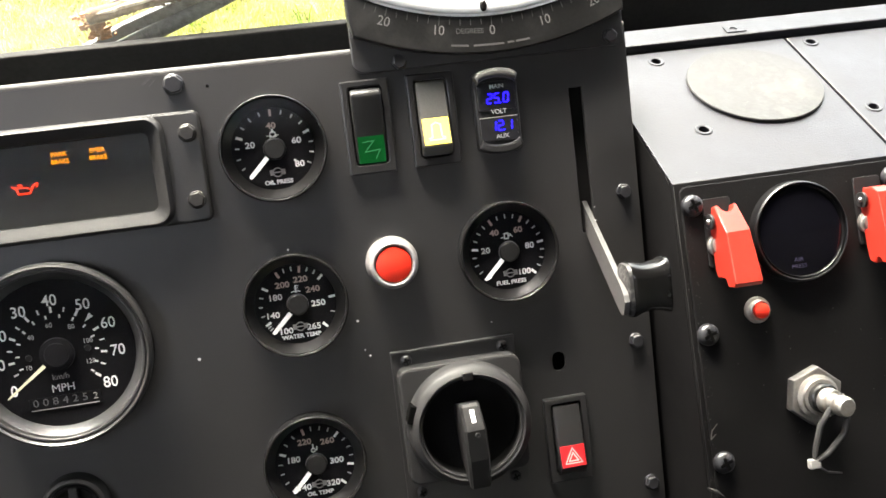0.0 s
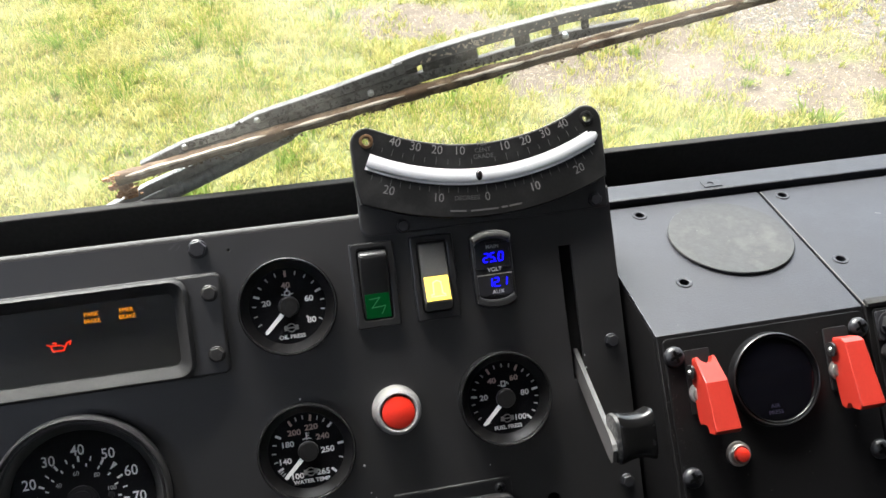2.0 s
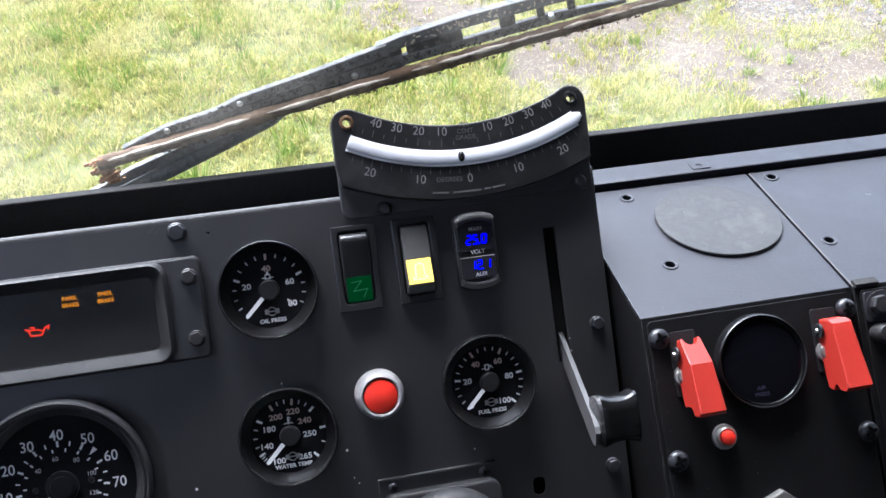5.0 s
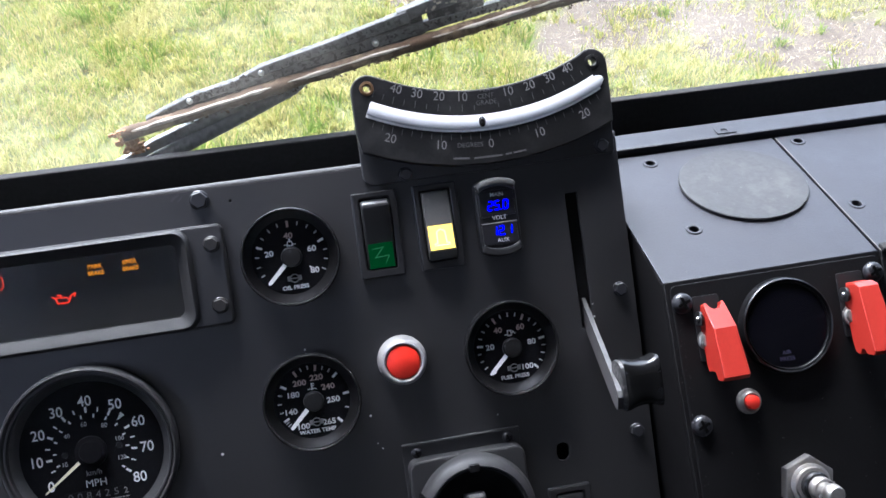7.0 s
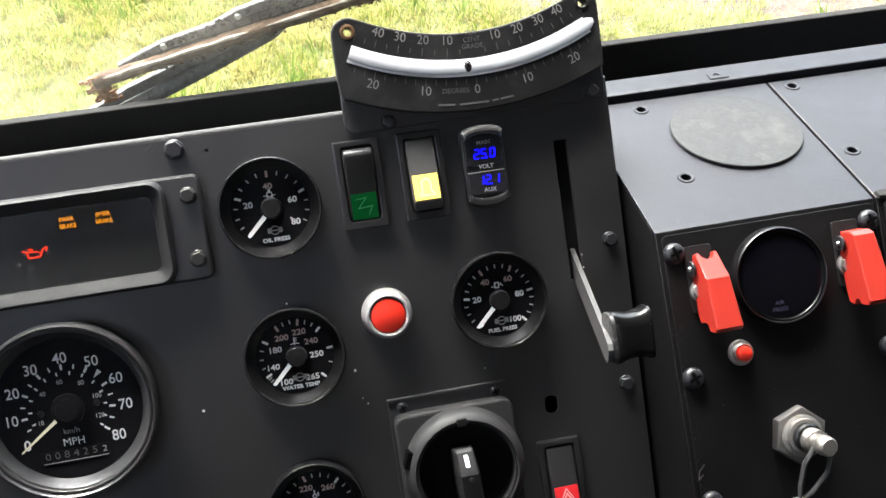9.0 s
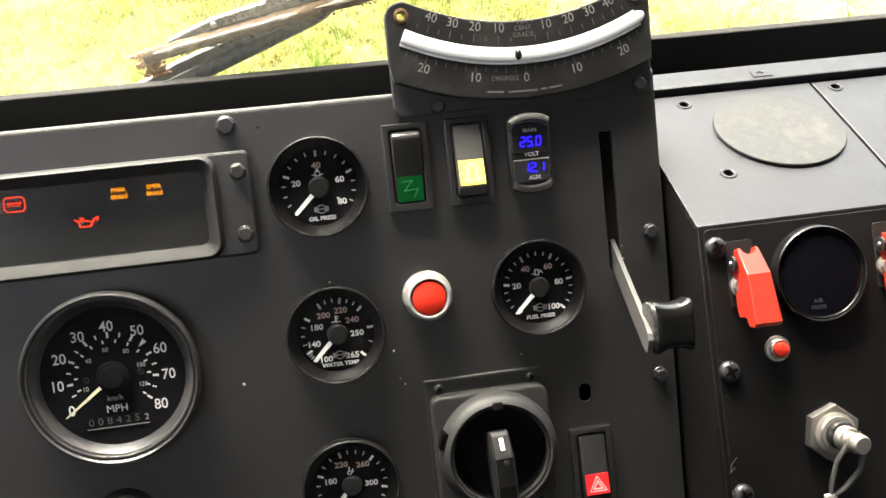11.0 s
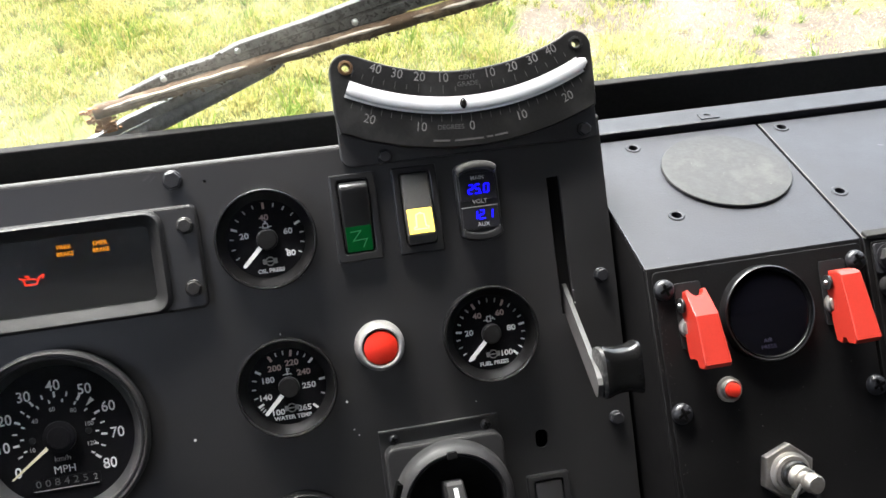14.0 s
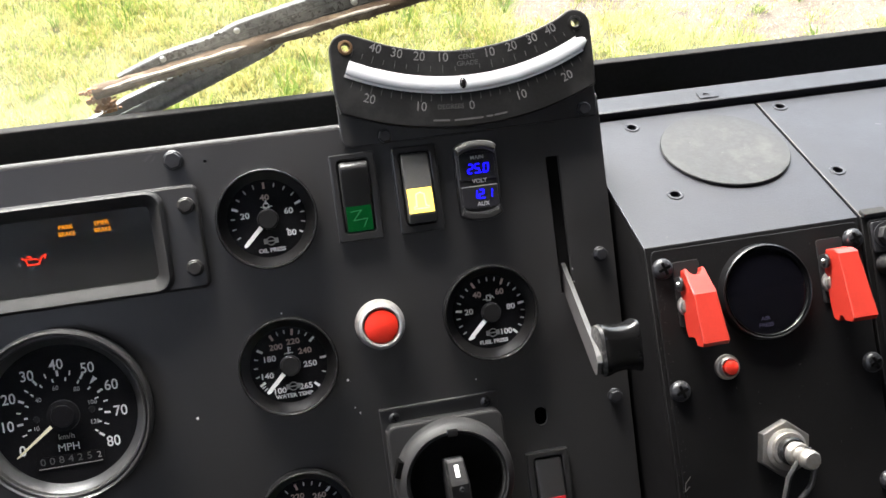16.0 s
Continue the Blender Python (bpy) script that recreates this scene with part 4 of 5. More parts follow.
# ---- warning lamp panel ----
WARN_FACE = material("matt_display_black", (0.028, 0.0276, 0.0258), 0.42, grain=0.25, scale=300, stain=0.4, stain_scale=25, stain_colour=(0.055, 0.054, 0.051), gloss_var=0.06)
warn = thing("warning_panel", on_face(0, 0), "black warning lamp panel with lit amber and red legends", "warning panel")
part("frame", sheet([rounded(-0.395, -0.0520, -0.1257, 0.0125, 0.0045), rounded(-0.362, -0.0450, -0.1515, 0.0055, 0.006)], 0.0003, 0.0072, 0.0018), PAINT, warn)
def lens_loop(inset):
    return rounded(-0.3680 + inset, -0.0520 + inset, -0.1462 - inset, 0.0122 - inset, 0.0100 - inset * 0.6)


lens_rim = framing([(lens_loop(0.0), 0.0060), (lens_loop(0.0004), 0.0090), (lens_loop(0.0014), 0.0118), (lens_loop(0.0024), 0.0128), (lens_loop(0.0034), 0.0124), (lens_loop(0.0092), 0.0068), (lens_loop(0.0096), 0.0030), (lens_loop(0.0010), 0.0030)])
part("rim", lens_rim, material("matt_moulded_rim", (0.020, 0.020, 0.020), 0.6, grain=0.3, scale=900, bump=0.15, gloss_var=0.06, spec=0.3), warn, "raised rounded rim")
part("display", sheet([rounded(-0.3640, -0.0480, -0.1490, 0.0085, 0.006)], 0.0004, 0.0024), WARN_FACE, warn)
part("legend", joined([words("PARK", 0.0038, -0.2060, -0.0040, 0.0026, 0, 0.95), words("BRAKE", 0.0038, -0.2058, -0.0082, 0.0026, 0, 0.88)]), AMBER_LED, warn, "amber lit words PARK BRAKE", smooth=False)
part("legend", joined([words("EMER", 0.0038, -0.1850, -0.0040, 0.0026, 0, 0.95), words("BRAKE", 0.0038, -0.1848, -0.0082, 0.0026, 0, 0.88)]), AMBER_LED, warn, "amber lit words EMER BRAKE", smooth=False)
can = stroke([(-0.0070, 0.0018), (-0.0048, 0.0008), (-0.0040, -0.0026), (0.0024, -0.0026), (0.0046, 0.0016), (0.0070, 0.0026), (0.0064, 0.0006)], 0.0009, 0.0)
can = stroke([(-0.0046, 0.0010), (0.0012, 0.0006), (0.0030, -0.0004)], 0.0007, 0.0, can)
part("legend", stroke([(-0.0018, 0.0012), (-0.0018, 0.0024), (-0.0034, 0.0026)], 0.0010, 0.0, can), RED_LED, warn, "red lit oil can sign", at=Matrix.Translation((-0.2270, -0.0212, 0.0026)), smooth=False)
stop = [(-0.2730, -0.0082), (-0.2714, -0.0104), (-0.2626, -0.0104), (-0.2610, -0.0084), (-0.2610, -0.0038), (-0.2626, -0.0018), (-0.2714, -0.0018), (-0.2730, -0.0038)]
part("legend", joined([stroke(stop, 0.0006, 0.0026, None, True), words("STOP", 0.0036, -0.2670, -0.0061, 0.0026, 0, 0.95, bold=0.00006)]), RED_LED, warn, "red lit STOP sign in a cut cornered frame", smooth=False)
g = part("lens", sheet([rounded(-0.3605, -0.0447, -0.1520, 0.0055, 0.005)], 0.0050, 0.0056), SMOKED, warn, "smoked lens")
g.visible_shadow = False
for yy in (-0.0003, -0.0389):
    hex_bolt(on_face(-0.1334, yy, 0.0072), r=0.0044, mat=ZINC, label="bare steel hexagon bolt on the warning panel")

# ---- slope gauge on its bracket ----
def arc_points(cx, cy, r, a0, a1, n):
    return [(cx + r * math.sin(radians(a0 + (a1 - a0) * i / n)), cy - r * math.cos(radians(a0 + (a1 - a0) * i / n))) for i in range(n + 1)]


AX, AY = 0.0505, 0.2290
slope = thing("slope_gauge", FACE, "black curved slope gauge with a white tube and black bead", "inclinometer")
part("bracket", sheet([[(-0.0338 + 0.0070 - 0.0070 * math.cos(radians(a)), 0.0292 - 0.0070 * math.sin(radians(a))) for a in range(0, 91, 15)] + [(0.1345 - 0.0030 + 0.0030 * math.sin(radians(a)), 0.0262 - 0.0030 * math.cos(radians(a))) for a in range(0, 91, 30)] + [(0.1345, 0.0640), (0.1250, 0.0660), (-0.0250, 0.0660), (-0.0338, 0.0640)]], 0.0003, 0.0042, 0.0008), PAINT, slope, "flat black mounting bracket")
rim = arc_points(AX, AY, 0.2030, -24.0, 24.0, 40)
rim += [(0.1335, 0.0560), (0.1335, 0.0780)]
rim += [(0.1230 + 0.0105 * math.cos(radians(a)), 0.0815 + 0.0105 * math.sin(radians(a))) for a in range(0, 121, 15)]
rim += arc_points(AX, AY, 0.1545, 24.0, -24.0, 40)
rim += [(-0.0240 + 0.0105 * math.cos(radians(a)), 0.0815 + 0.0105 * math.sin(radians(a))) for a in range(60, 181, 15)]
rim += [(-0.0345, 0.0780), (-0.0345, 0.0560)]
RUSTED = material("rusty_brass", (0.13, 0.075, 0.032), 0.55, metal=0.4, grain=0.4, scale=500, bump=0.3, stain=0.6, stain_scale=200, stain_colour=(0.06, 0.03, 0.014))
scuffed = material("scuffed_black_enamel", (0.0095, 0.0095, 0.0093), 0.42, grain=0.4, scale=700, bump=0.15, stain=0.6, stain_scale=48, stain_colour=(0.032, 0.0315, 0.030), gloss_var=0.1, spec=0.36)
part("face", sheet([rim, circle(-0.0242, 0.0832, 0.0034, 24), circle(0.1233, 0.0835, 0.0034, 24)], 0.0042, 0.0122, 0.0012), scuffed, slope, "curved black face, edges worn")
for hx in (-0.0242, 0.1233):
    part("eyelet", lathe([(0.0024, 0.004), (0.0024, 0.0122), (0.0030, 0.0129), (0.0044, 0.0127), (0.0048, 0.0118)], 24), RUSTED if hx < 0 else scuffed, slope, "rusty brass eyelet" if hx < 0 else "black eyelet", at=Matrix.Translation((hx, 0.0833, 0)))
tube_pts = [(px, py, 0.0130) for px, py in arc_points(AX, 0.2251, 0.1720, -26.0, 27.2, 48)]
part("tube", tube(tube_pts, [0.0034] + [0.0041] * 46 + [0.0036, 0.0014], 16), FLUID, slope, "white fluid filled tube", at=Matrix.Translation((0, 0, 0.0130)) @ Matrix.Diagonal((1, 1, 0.26, 1)) @ Matrix.Translation((0, 0, -0.0130)))
part("tube_bed", loop_prism(arc_points(AX, 0.2251, 0.1774, -26.0, 25.6, 40) + arc_points(AX, 0.2251, 0.1668, 25.6, -26.0, 40), 0.0118, 0.0128), WHITE, slope, "white strip under the tube")
part("bead", lathe([(0, -0.0026), (0.0016, -0.0022), (0.0024, -0.0010), (0.0026, 0.0), (0.0024, 0.0010), (0.0016, 0.0022), (0, 0.0026)], 20), BEAD, slope, "black bead", at=pose(0.0462, 0.0536, 0.0136) @ Matrix.Diagonal((0.92, 1.35, 0.8, 1)))
upper, lower = [], []
for s in (-1, 1):
    for pct in range(5, 51, 5):
        a = s * math.degrees(math.atan(pct / 100))
        upper.append(bar(AX + 0.1585 * math.sin(radians(a)), 0.2214 - 0.1585 * math.cos(radians(a)), 0.0123, 0.0030 if pct % 10 else 0.0046, 0.0004, 90 + a))
    for d in range(0 if s > 0 else 2, 26, 2):
        a = s * d
        lower.append(bar(AX + 0.1812 * math.sin(radians(a)), 0.2258 - 0.1812 * math.cos(radians(a)), 0.0123, 0.0050 if d % 10 == 0 else 0.0034, 0.0004, 90 + a))
part("percent_marks", joined(upper), GREYPRINT, slope, "thin grey marks", smooth=False)
part("degree_marks", joined(lower), GREYPRINT, slope, "thin grey marks", smooth=False)
figures = [words(str(p), 0.0080, AX + s * 0.1515 * math.sin(math.atan(p / 100)), 0.2214 - 0.1515 * math.cos(math.atan(p / 100)), 0.0123, s * math.degrees(math.atan(p / 100)), 0.95) for s in (-1, 1) for p in (10, 20, 30, 40)]
figures += [words(str(d), 0.0080, AX + s * 0.1870 * math.sin(radians(d)), 0.2261 - 0.1870 * math.cos(radians(d)), 0.0123, s * d, 0.95) for s, d in ((-1, 20), (-1, 10), (1, 0), (1, 10), (1, 20))]
FIGURE = material("dulled_print", (0.17, 0.168, 0.163), 0.55, grain=0.2, scale=2000)
for figure in figures:
    part("figure", figure, FIGURE, slope, "pale grey figure", smooth=False)
part("legend", joined([words("PER", 0.0042, 0.0508, 0.0738, 0.0123), words("CENT", 0.0042, 0.0508, 0.0697, 0.0123), words("GRADE", 0.0042, 0.0508, 0.0656, 0.0123)]), GREYPRINT, slope, "faded words PER CENT GRADE", smooth=False)
part("legend", words("DEGREES", 0.0042, 0.0368, 0.0398, 0.0123, -4), GREYPRINT, slope, "faded word DEGREES", smooth=False)
maker = bmesh.new()
for k, (off, wid) in enumerate(((-0.0205, 0.0105), (-0.0030, 0.0185), (0.0105, 0.0040), (0.0180, 0.0085))):
    a = math.degrees(math.asin(off / 0.198))
    bar(AX + 0.198 * math.sin(radians(a)), AY - 0.198 * math.cos(radians(a)), 0.0123, wid, 0.0012, a, maker)
part("maker_print", maker, GREYPRINT, slope, "worn grey maker's line", smooth=False)
for x, y in ((0.1250, 0.0288), (-0.0065, 0.0268)):
    hex_bolt(on_face(x, y, 0.0042), r=0.0040, mat=BLACKED, label="dark bolt holding the slope gauge bracket")

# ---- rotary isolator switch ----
# near-black with little gloss: the recess's shade is in the colour
CUPMAT = material("cup_shade_black", (0.003, 0.003, 0.003), 0.6, grain=0.3, scale=500, spec=0.10)
rot = thing("rotary_switch", on_face(0.0068, -0.1945), "black rotary isolator switch on a square plate", "rotary switch")
part("plate", sheet([[(-0.0400, -0.0485), (0.0385, -0.0485), (0.0385, 0.0460), (-0.0400, 0.0460)]], 0.0003, 0.0018, 0.0004), PAINT, rot, "thin black back plate")
part("plate_edge", block(-0.0008, 0.0462, 0.0018, 0.0785, 0.0014, 0.0036, 0.0004), ARM, rot, "bright worn top edge")
body_pts = rounded(-0.0380, -0.0372, 0.0388, 0.0372, 0.007)
part("housing", loop_prism(body_pts, 0.0018, 0.0125, 0.0016), GREY_PLASTIC, rot, "square moulded housing")
part("ring", lathe([(0.0300, 0.0060), (0.0302, 0.0240), (0.0305, 0.0254), (0.0311, 0.0256), (0.0314, 0.0246), (0.0318, 0.0246), (0.0322, 0.0262), (0.0330, 0.0266), (0.0362, 0.0246), (0.0376, 0.0222), (0.0384, 0.0180), (0.0385, 0.0110)], 80), GREY_PLASTIC, rot, "stepped collar", at=Matrix.Translation((0.0021, -0.0013, 0)) @ Matrix.Diagonal((1.005, 1.005, 1, 1)))
part("cup", lathe([(0, 0.0130), (0.0270, 0.0130), (0.0294, 0.0140), (0.0299, 0.0180), (0.0299, 0.0215)], 56), CUPMAT, rot, "round recess, its shade put into a near-black colour", at=Matrix.Translation((0.0021, -0.0013, 0)) @ Matrix.Diagonal((1.005, 1.005, 1, 1)))
part("tab", block(0.0022, 0.0312, 0.0272, 0.0068, 0.0050, 0.0034, 0.0008), SATIN, rot)
# solid near-black block stands for the shaded slot
part("lock_slot", block(0, 0, 0, 0.0040, 0.0110, 0.0090, 0.0006), RECESS, rot, at=pose(-0.0335, 0.0120, 0.0200, 0, 0, -18))
handle = part("handle", loft([[(sx * wdt, yy if zz > 0.01 else 0.6 * yy, zz) for sx, zz in ((-0.0062, 0.0080), (-0.0064, top_z - 0.003), (-0.0052, top_z), (0.0052, top_z), (0.0064, top_z - 0.003), (0.0062, 0.0080))]
                              for yy, wdt, top_z in ((-0.0360, 0.90, 0.0340), (-0.0345, 1.0, 0.0375), (-0.0150, 1.05, 0.0440), (0.0040, 1.05, 0.0458), (0.0062, 1.0, 0.0448), (0.0166, 0.92, 0.0388), (0.0178, 0.85, 0.0362))]), PLASTIC, rot, "grip bar turned upright", at=pose(0.0006, -0.0006, 0, 0, 0, 2), smooth=False)
part("pointer", block(0, 0.0118, 0.0420, 0.0026, 0.0078, 0.0006, 0.0002), WHITE, handle, "white pointer mark", at=Matrix.Translation((0, 0.0118, 0.0420)) @ pose(0, 0, 0, -30.0) @ Matrix.Translation((0, -0.0118, -0.0420)))
part("set_screw", lathe([(0, 0.0), (0.0017, 0.0), (0.0018, 0.0006), (0.0012, 0.0010), (0, 0.0006)], 16), DULL, handle, at=Matrix.Translation((0.0008, 0.0010, 0.0456)))
for x, y in ((-0.0240, -0.1542), (0.0372, -0.1540), (-0.0240, -0.2400), (0.0370, -0.2400)):
    cross_screw(on_face(x, y, 0.0018), 0.0036, 0.0026, "small steel cross screw in the switch plate")

# ---- lever in the slot ----
lever = thing("lever", FACE, "bare steel lever with a glossy black grip", "lever")
sections = []
for pz in (-0.0125, 0.0, 0.030, 0.060, 0.079, 0.086, 0.089):
    px, py = 0.1019 - 0.129 * pz, -0.0840 - 0.432 * pz
    half = 0.0078 if pz < 0.08 else 0.0064 if pz < 0.088 else 0.0040
    sections.append([(px - 0.0015, py + half * 0.92, pz + half * 0.39), (px + 0.0015, py + half * 0.92, pz + half * 0.39), (px + 0.0015, py - half * 0.92, pz - half * 0.39), (px - 0.0015, py - half * 0.92, pz - half * 0.39)])
part("arm", loft(sections), ARM, lever, "flat bare steel arm", smooth=False)
CAP = material("rubbed_grip_end", (0.016, 0.016, 0.016), 0.6, grain=0.5, scale=260, bump=0.5, stain=0.8, stain_scale=320, stain_colour=(0.15, 0.145, 0.14))


def grip_ring(sx, hh, dd, squash=0.55):
    return [(sx, -0.1138 + hh * (abs(math.sin(a)) ** squash) * (1 if math.sin(a) > 0 else -1), 0.0800 + dd * (abs(math.cos(a)) ** squash) * (1 if math.cos(a) > 0 else -1)) for a in [2 * math.pi * j / 28 for j in range(28)]]


grip = []
for k in range(17):
    f = k / 16
    saddle = 0.0034 * abs(2 * f - 1) ** 2.4
    end = 0.86 + 0.14 * min(1, 9 * min(f + 0.02, 1.02 - f)) ** 0.5
    grip.append(grip_ring(0.0950 + 0.0222 * f, 0.0132 * end + saddle, 0.0100 * end))
part("grip", loft(grip), material("gloss_black_knob", (0.005, 0.005, 0.005), 0.21, grain=0.3, scale=300, bump=0.15, stain=0.4, stain_scale=80, stain_colour=(0.014, 0.014, 0.014), gloss_var=0.08, spec=0.42), lever, "glossy black saddle shaped grip")
part("grip_end", loft([grip_ring(0.0926, 0.0118, 0.0078), grip_ring(0.0932, 0.0142, 0.0096), grip_ring(0.0952, 0.0146, 0.0099)]), CAP, lever, "rubbed grey end of the grip")

# ---- on the control box ----
for x, y in ((0.0090, -0.0140), (0.1380, -0.0130), (0.0090, -0.0905), (0.1392, -0.0930), (0.0090, -0.1670), (0.1392, -0.1690)):
    cross_screw(front_at(x, y, 0.0022), 0.0066, 0.0048)

RING = material("gloss_ring_black", (0.0045, 0.0045, 0.0048), 0.28, grain=0.15, scale=900, spec=0.32)
air = thing("gauge", front_at(0.0730, -0.0374, 0.0022), "unlit glossy black digital air pressure gauge", "gauge")
part("bezel", lathe([(0.0266, 0.0044), (0.0268, 0.0060), (0.0271, 0.0063), (0.0274, 0.0058), (0.0277, 0.0048), (0.0281, 0.0050), (0.0285, 0.0070), (0.0289, 0.0073), (0.0294, 0.0068), (0.0299, 0.0052), (0.0304, 0.0)], 80), RING, air, "black double ring with a bright rim")
part("lens", lathe([(0, 0.0052), (0.0232, 0.0051), (0.0262, 0.0048), (0.0270, 0.0040), (0.0272, 0.0)], 56), LENS_BLACK, air, "gloss black lens")
dim = material("dim_violet_print", (0.025, 0.023, 0.045), 0.4, grain=0.1, scale=900)
part("legend", joined([words("AIR", 0.0036, -0.0036, -0.0166, 0.0053, 0, 1.1), words("PRESS", 0.0036, -0.0036, -0.0206, 0.0052, 0, 1.1)]), dim, air, "dim words AIR PRESS", smooth=False)


def guarded_toggle(x, y, notched, turn=0.0):
    ob = thing("guarded_switch", front_at(x, y, 0.0022, turn), "toggle switch under a closed red safety cover, %s" % ("notched at its hinge" if notched else "square at its hinge"), "switch", "guarded switches")
    part("base_plate", sheet([rounded(-0.0098, -0.0330, 0.0078, 0.0075, 0.0018)], 0.0002, 0.0014, 0.0003), PLASTIC, ob, "black steel base plate")
    part("hinge_ear", sheet([rounded(-0.0060, -0.0045, 0.0045, 0.0045, 0.0042)], -0.0008, 0.0008, 0.0002), PLASTIC, ob, at=Matrix.Translation((-0.0088, -0.0060, 0.0058)) @ pose(0, 0, 0, 0, 90, 0))
    part("rivet", lathe([(0, 0.0014), (0.0012, 0.0012), (0.0016, 0.0004), (0.0016, 0.0)], 14), CHROME, ob, at=Matrix.Translation((-0.0097, -0.0060, 0.0068)) @ pose(0, 0, 0, 0, -90, 0))
    part("toggle_nut", lathe([(0, 0.0), (0.0068, 0.0), (0.0068, 0.0024), (0.0056, 0.0030), (0.0056, 0.0062), (0.0040, 0.0066), (0, 0.0066)], 24), BRASSY, ob, "worn nickel collar", at=Matrix.Translation((-0.0035, -0.0200, 0.0014)))
    # closed cover: a channel, open underneath; one kind has a sloping notched shoulder, the other a square one
    if notched:
        profile = [(0.0020, 0.0050), (0.0030, 0.0105), (-0.0125, 0.0228), (-0.0415, 0.0292), (-0.0438, 0.0270), (-0.0436, 0.0205), (-0.0392, 0.0180), (-0.0384, 0.0120), (-0.0392, 0.0080), (-0.0345, 0.0060), (-0.0120, 0.0030)]
        bites = ((0.0, 0.25), (0.0018, 0.24), (0.0034, 0.20), (0.0050, 0.12), (0.0058, 0.0), (0.0074, 0.0), (0.0080, 0.06))
    else:
        profile = [(0.0010, 0.0050), (0.0006, 0.0150), (-0.0020, 0.0196), (-0.0415, 0.0292), (-0.0440, 0.0268), (-0.0435, 0.0205), (-0.0405, 0.0180), (-0.0405, 0.0150), (-0.0440, 0.0125), (-0.0425, 0.0080), (-0.0345, 0.0060), (-0.0120, 0.0030)]
        bites = ((0.0, 0.0), (0.0036, 0.0), (0.0074, 0.0), (0.0080, 0.06))
    rows = []
    for sx, bite in [(-w, c) for w, c in reversed(bites[1:])] + list(bites):
        side = 0.0006 if abs(sx) > 0.0078 else 0.0
        rows.append([(sx * 0.84, profile[0][0] - 0.0165 * bite, profile[0][1] + 0.0090 * bite), (sx * 0.84, profile[1][0] - 0.0165 * bite, profile[1][1] + 0.0130 * bite - side)] + [(sx * (0.84 - 5.0 * py), py + side * 0.5, pz - side) for py, pz in profile[2:]])
    cover = part("cover", loft(rows), RED, ob, "red safety cover, closed", smooth=False)
    # near-black disc stands for the shade in a small hole
    part("drain_hole", lathe([(0, 0.0), (0.0006, 0.0), (0.0006, 0.0003), (0, 0.0003)], 10), DARK, cover, at=Matrix.Translation((0.0015, -0.0395, 0.0284)) @ pose(0, 0, 0, -14.5))
    return ob


guarded_toggle(0.0250, -0.0186, True)
guarded_toggle(0.1222, -0.0180, False)

reset = thing("push_button", front_at(0.0415, -0.0805, 0.0022), "small red push button in a nickel collar", "button")
part("collar", lathe([(0.0048, 0.0), (0.0048, 0.0050), (0.0056, 0.0056), (0.0062, 0.0048), (0.0064, 0.0026), (0.0078, 0.0022), (0.0080, 0.0)], 40), BRASSY, reset, "worn nickel collar")
part("cap", lathe([(0, 0.0090), (0.0030, 0.0088), (0.0044, 0.0078), (0.0046, 0.002)], 32), BUTTON, reset, "red cap")

valve = thing("pull_switch", front_at(0.0695, -0.1360, 0.0022), "nickel pull switch with a hexagon nut and cable tie", "switch")
part("nut", loop_prism(hexagon(0.0178, 20), 0.0, 0.0070, 0.0012), STEEL, valve, "large hexagon nut")
part("washer", lathe([(0, 0.007), (0.0128, 0.007), (0.0130, 0.0085), (0.0110, 0.0095), (0.0108, 0.0120), (0.0096, 0.0122), (0, 0.0122)], 40), BRASSY, valve)
part("bush", lathe([(0.0088, 0.0120), (0.0088, 0.0160), (0.0078, 0.0170), (0.0, 0.0170)], 36), SATIN, valve, "dark threaded bush")
part("stem", lathe([(0.0076, 0.0140), (0.0076, 0.0205), (0.0068, 0.0216), (0.0052, 0.0220), (0.0049, 0.0262), (0.0058, 0.0272), (0.0062, 0.0300), (0.0058, 0.0340), (0.0048, 0.0352), (0, 0.0354)], 36), BRASSY, valve, "bright stem with a knurled end", at=pose(0.0, 0.0, 0, 4, 3, 0))
TIE = material("grey_nylon", (0.027, 0.027, 0.026), 0.5, grain=0.2, scale=600, gloss_var=0.05)
PALETIE = material("pale_nylon", (0.22, 0.215, 0.21), 0.5, grain=0.2, scale=600)
tie = [(0.0050, 0.0030, 0.025), (-0.0030, -0.0040, 0.025), (-0.0092, -0.0130, 0.023), (-0.0128, -0.0260, 0.021), (-0.0140, -0.0345, 0.020), (-0.0060, -0.0300, 0.022), (0.0040, -0.0200, 0.024), (0.0080, -0.0080, 0.025), (0.0050, 0.0030, 0.025)]
part("cable_tie", tube(tie, 0.0018, 8), TIE, valve, "grey plastic cable tie loop")
part("tie_lock", block(-0.0142, -0.0352, 0.0200, 0.0070, 0.0056, 0.0042, 0.0008), PALETIE, valve, "pale lock of the cable tie")
part("tie_tail", tube([(-0.0130, -0.0365, 0.0198), (-0.0040, -0.0430, 0.016), (0.0080, -0.0470, 0.010)], [0.0012, 0.0008, 0.0005], 6), TIE, valve, "thin wire tail")

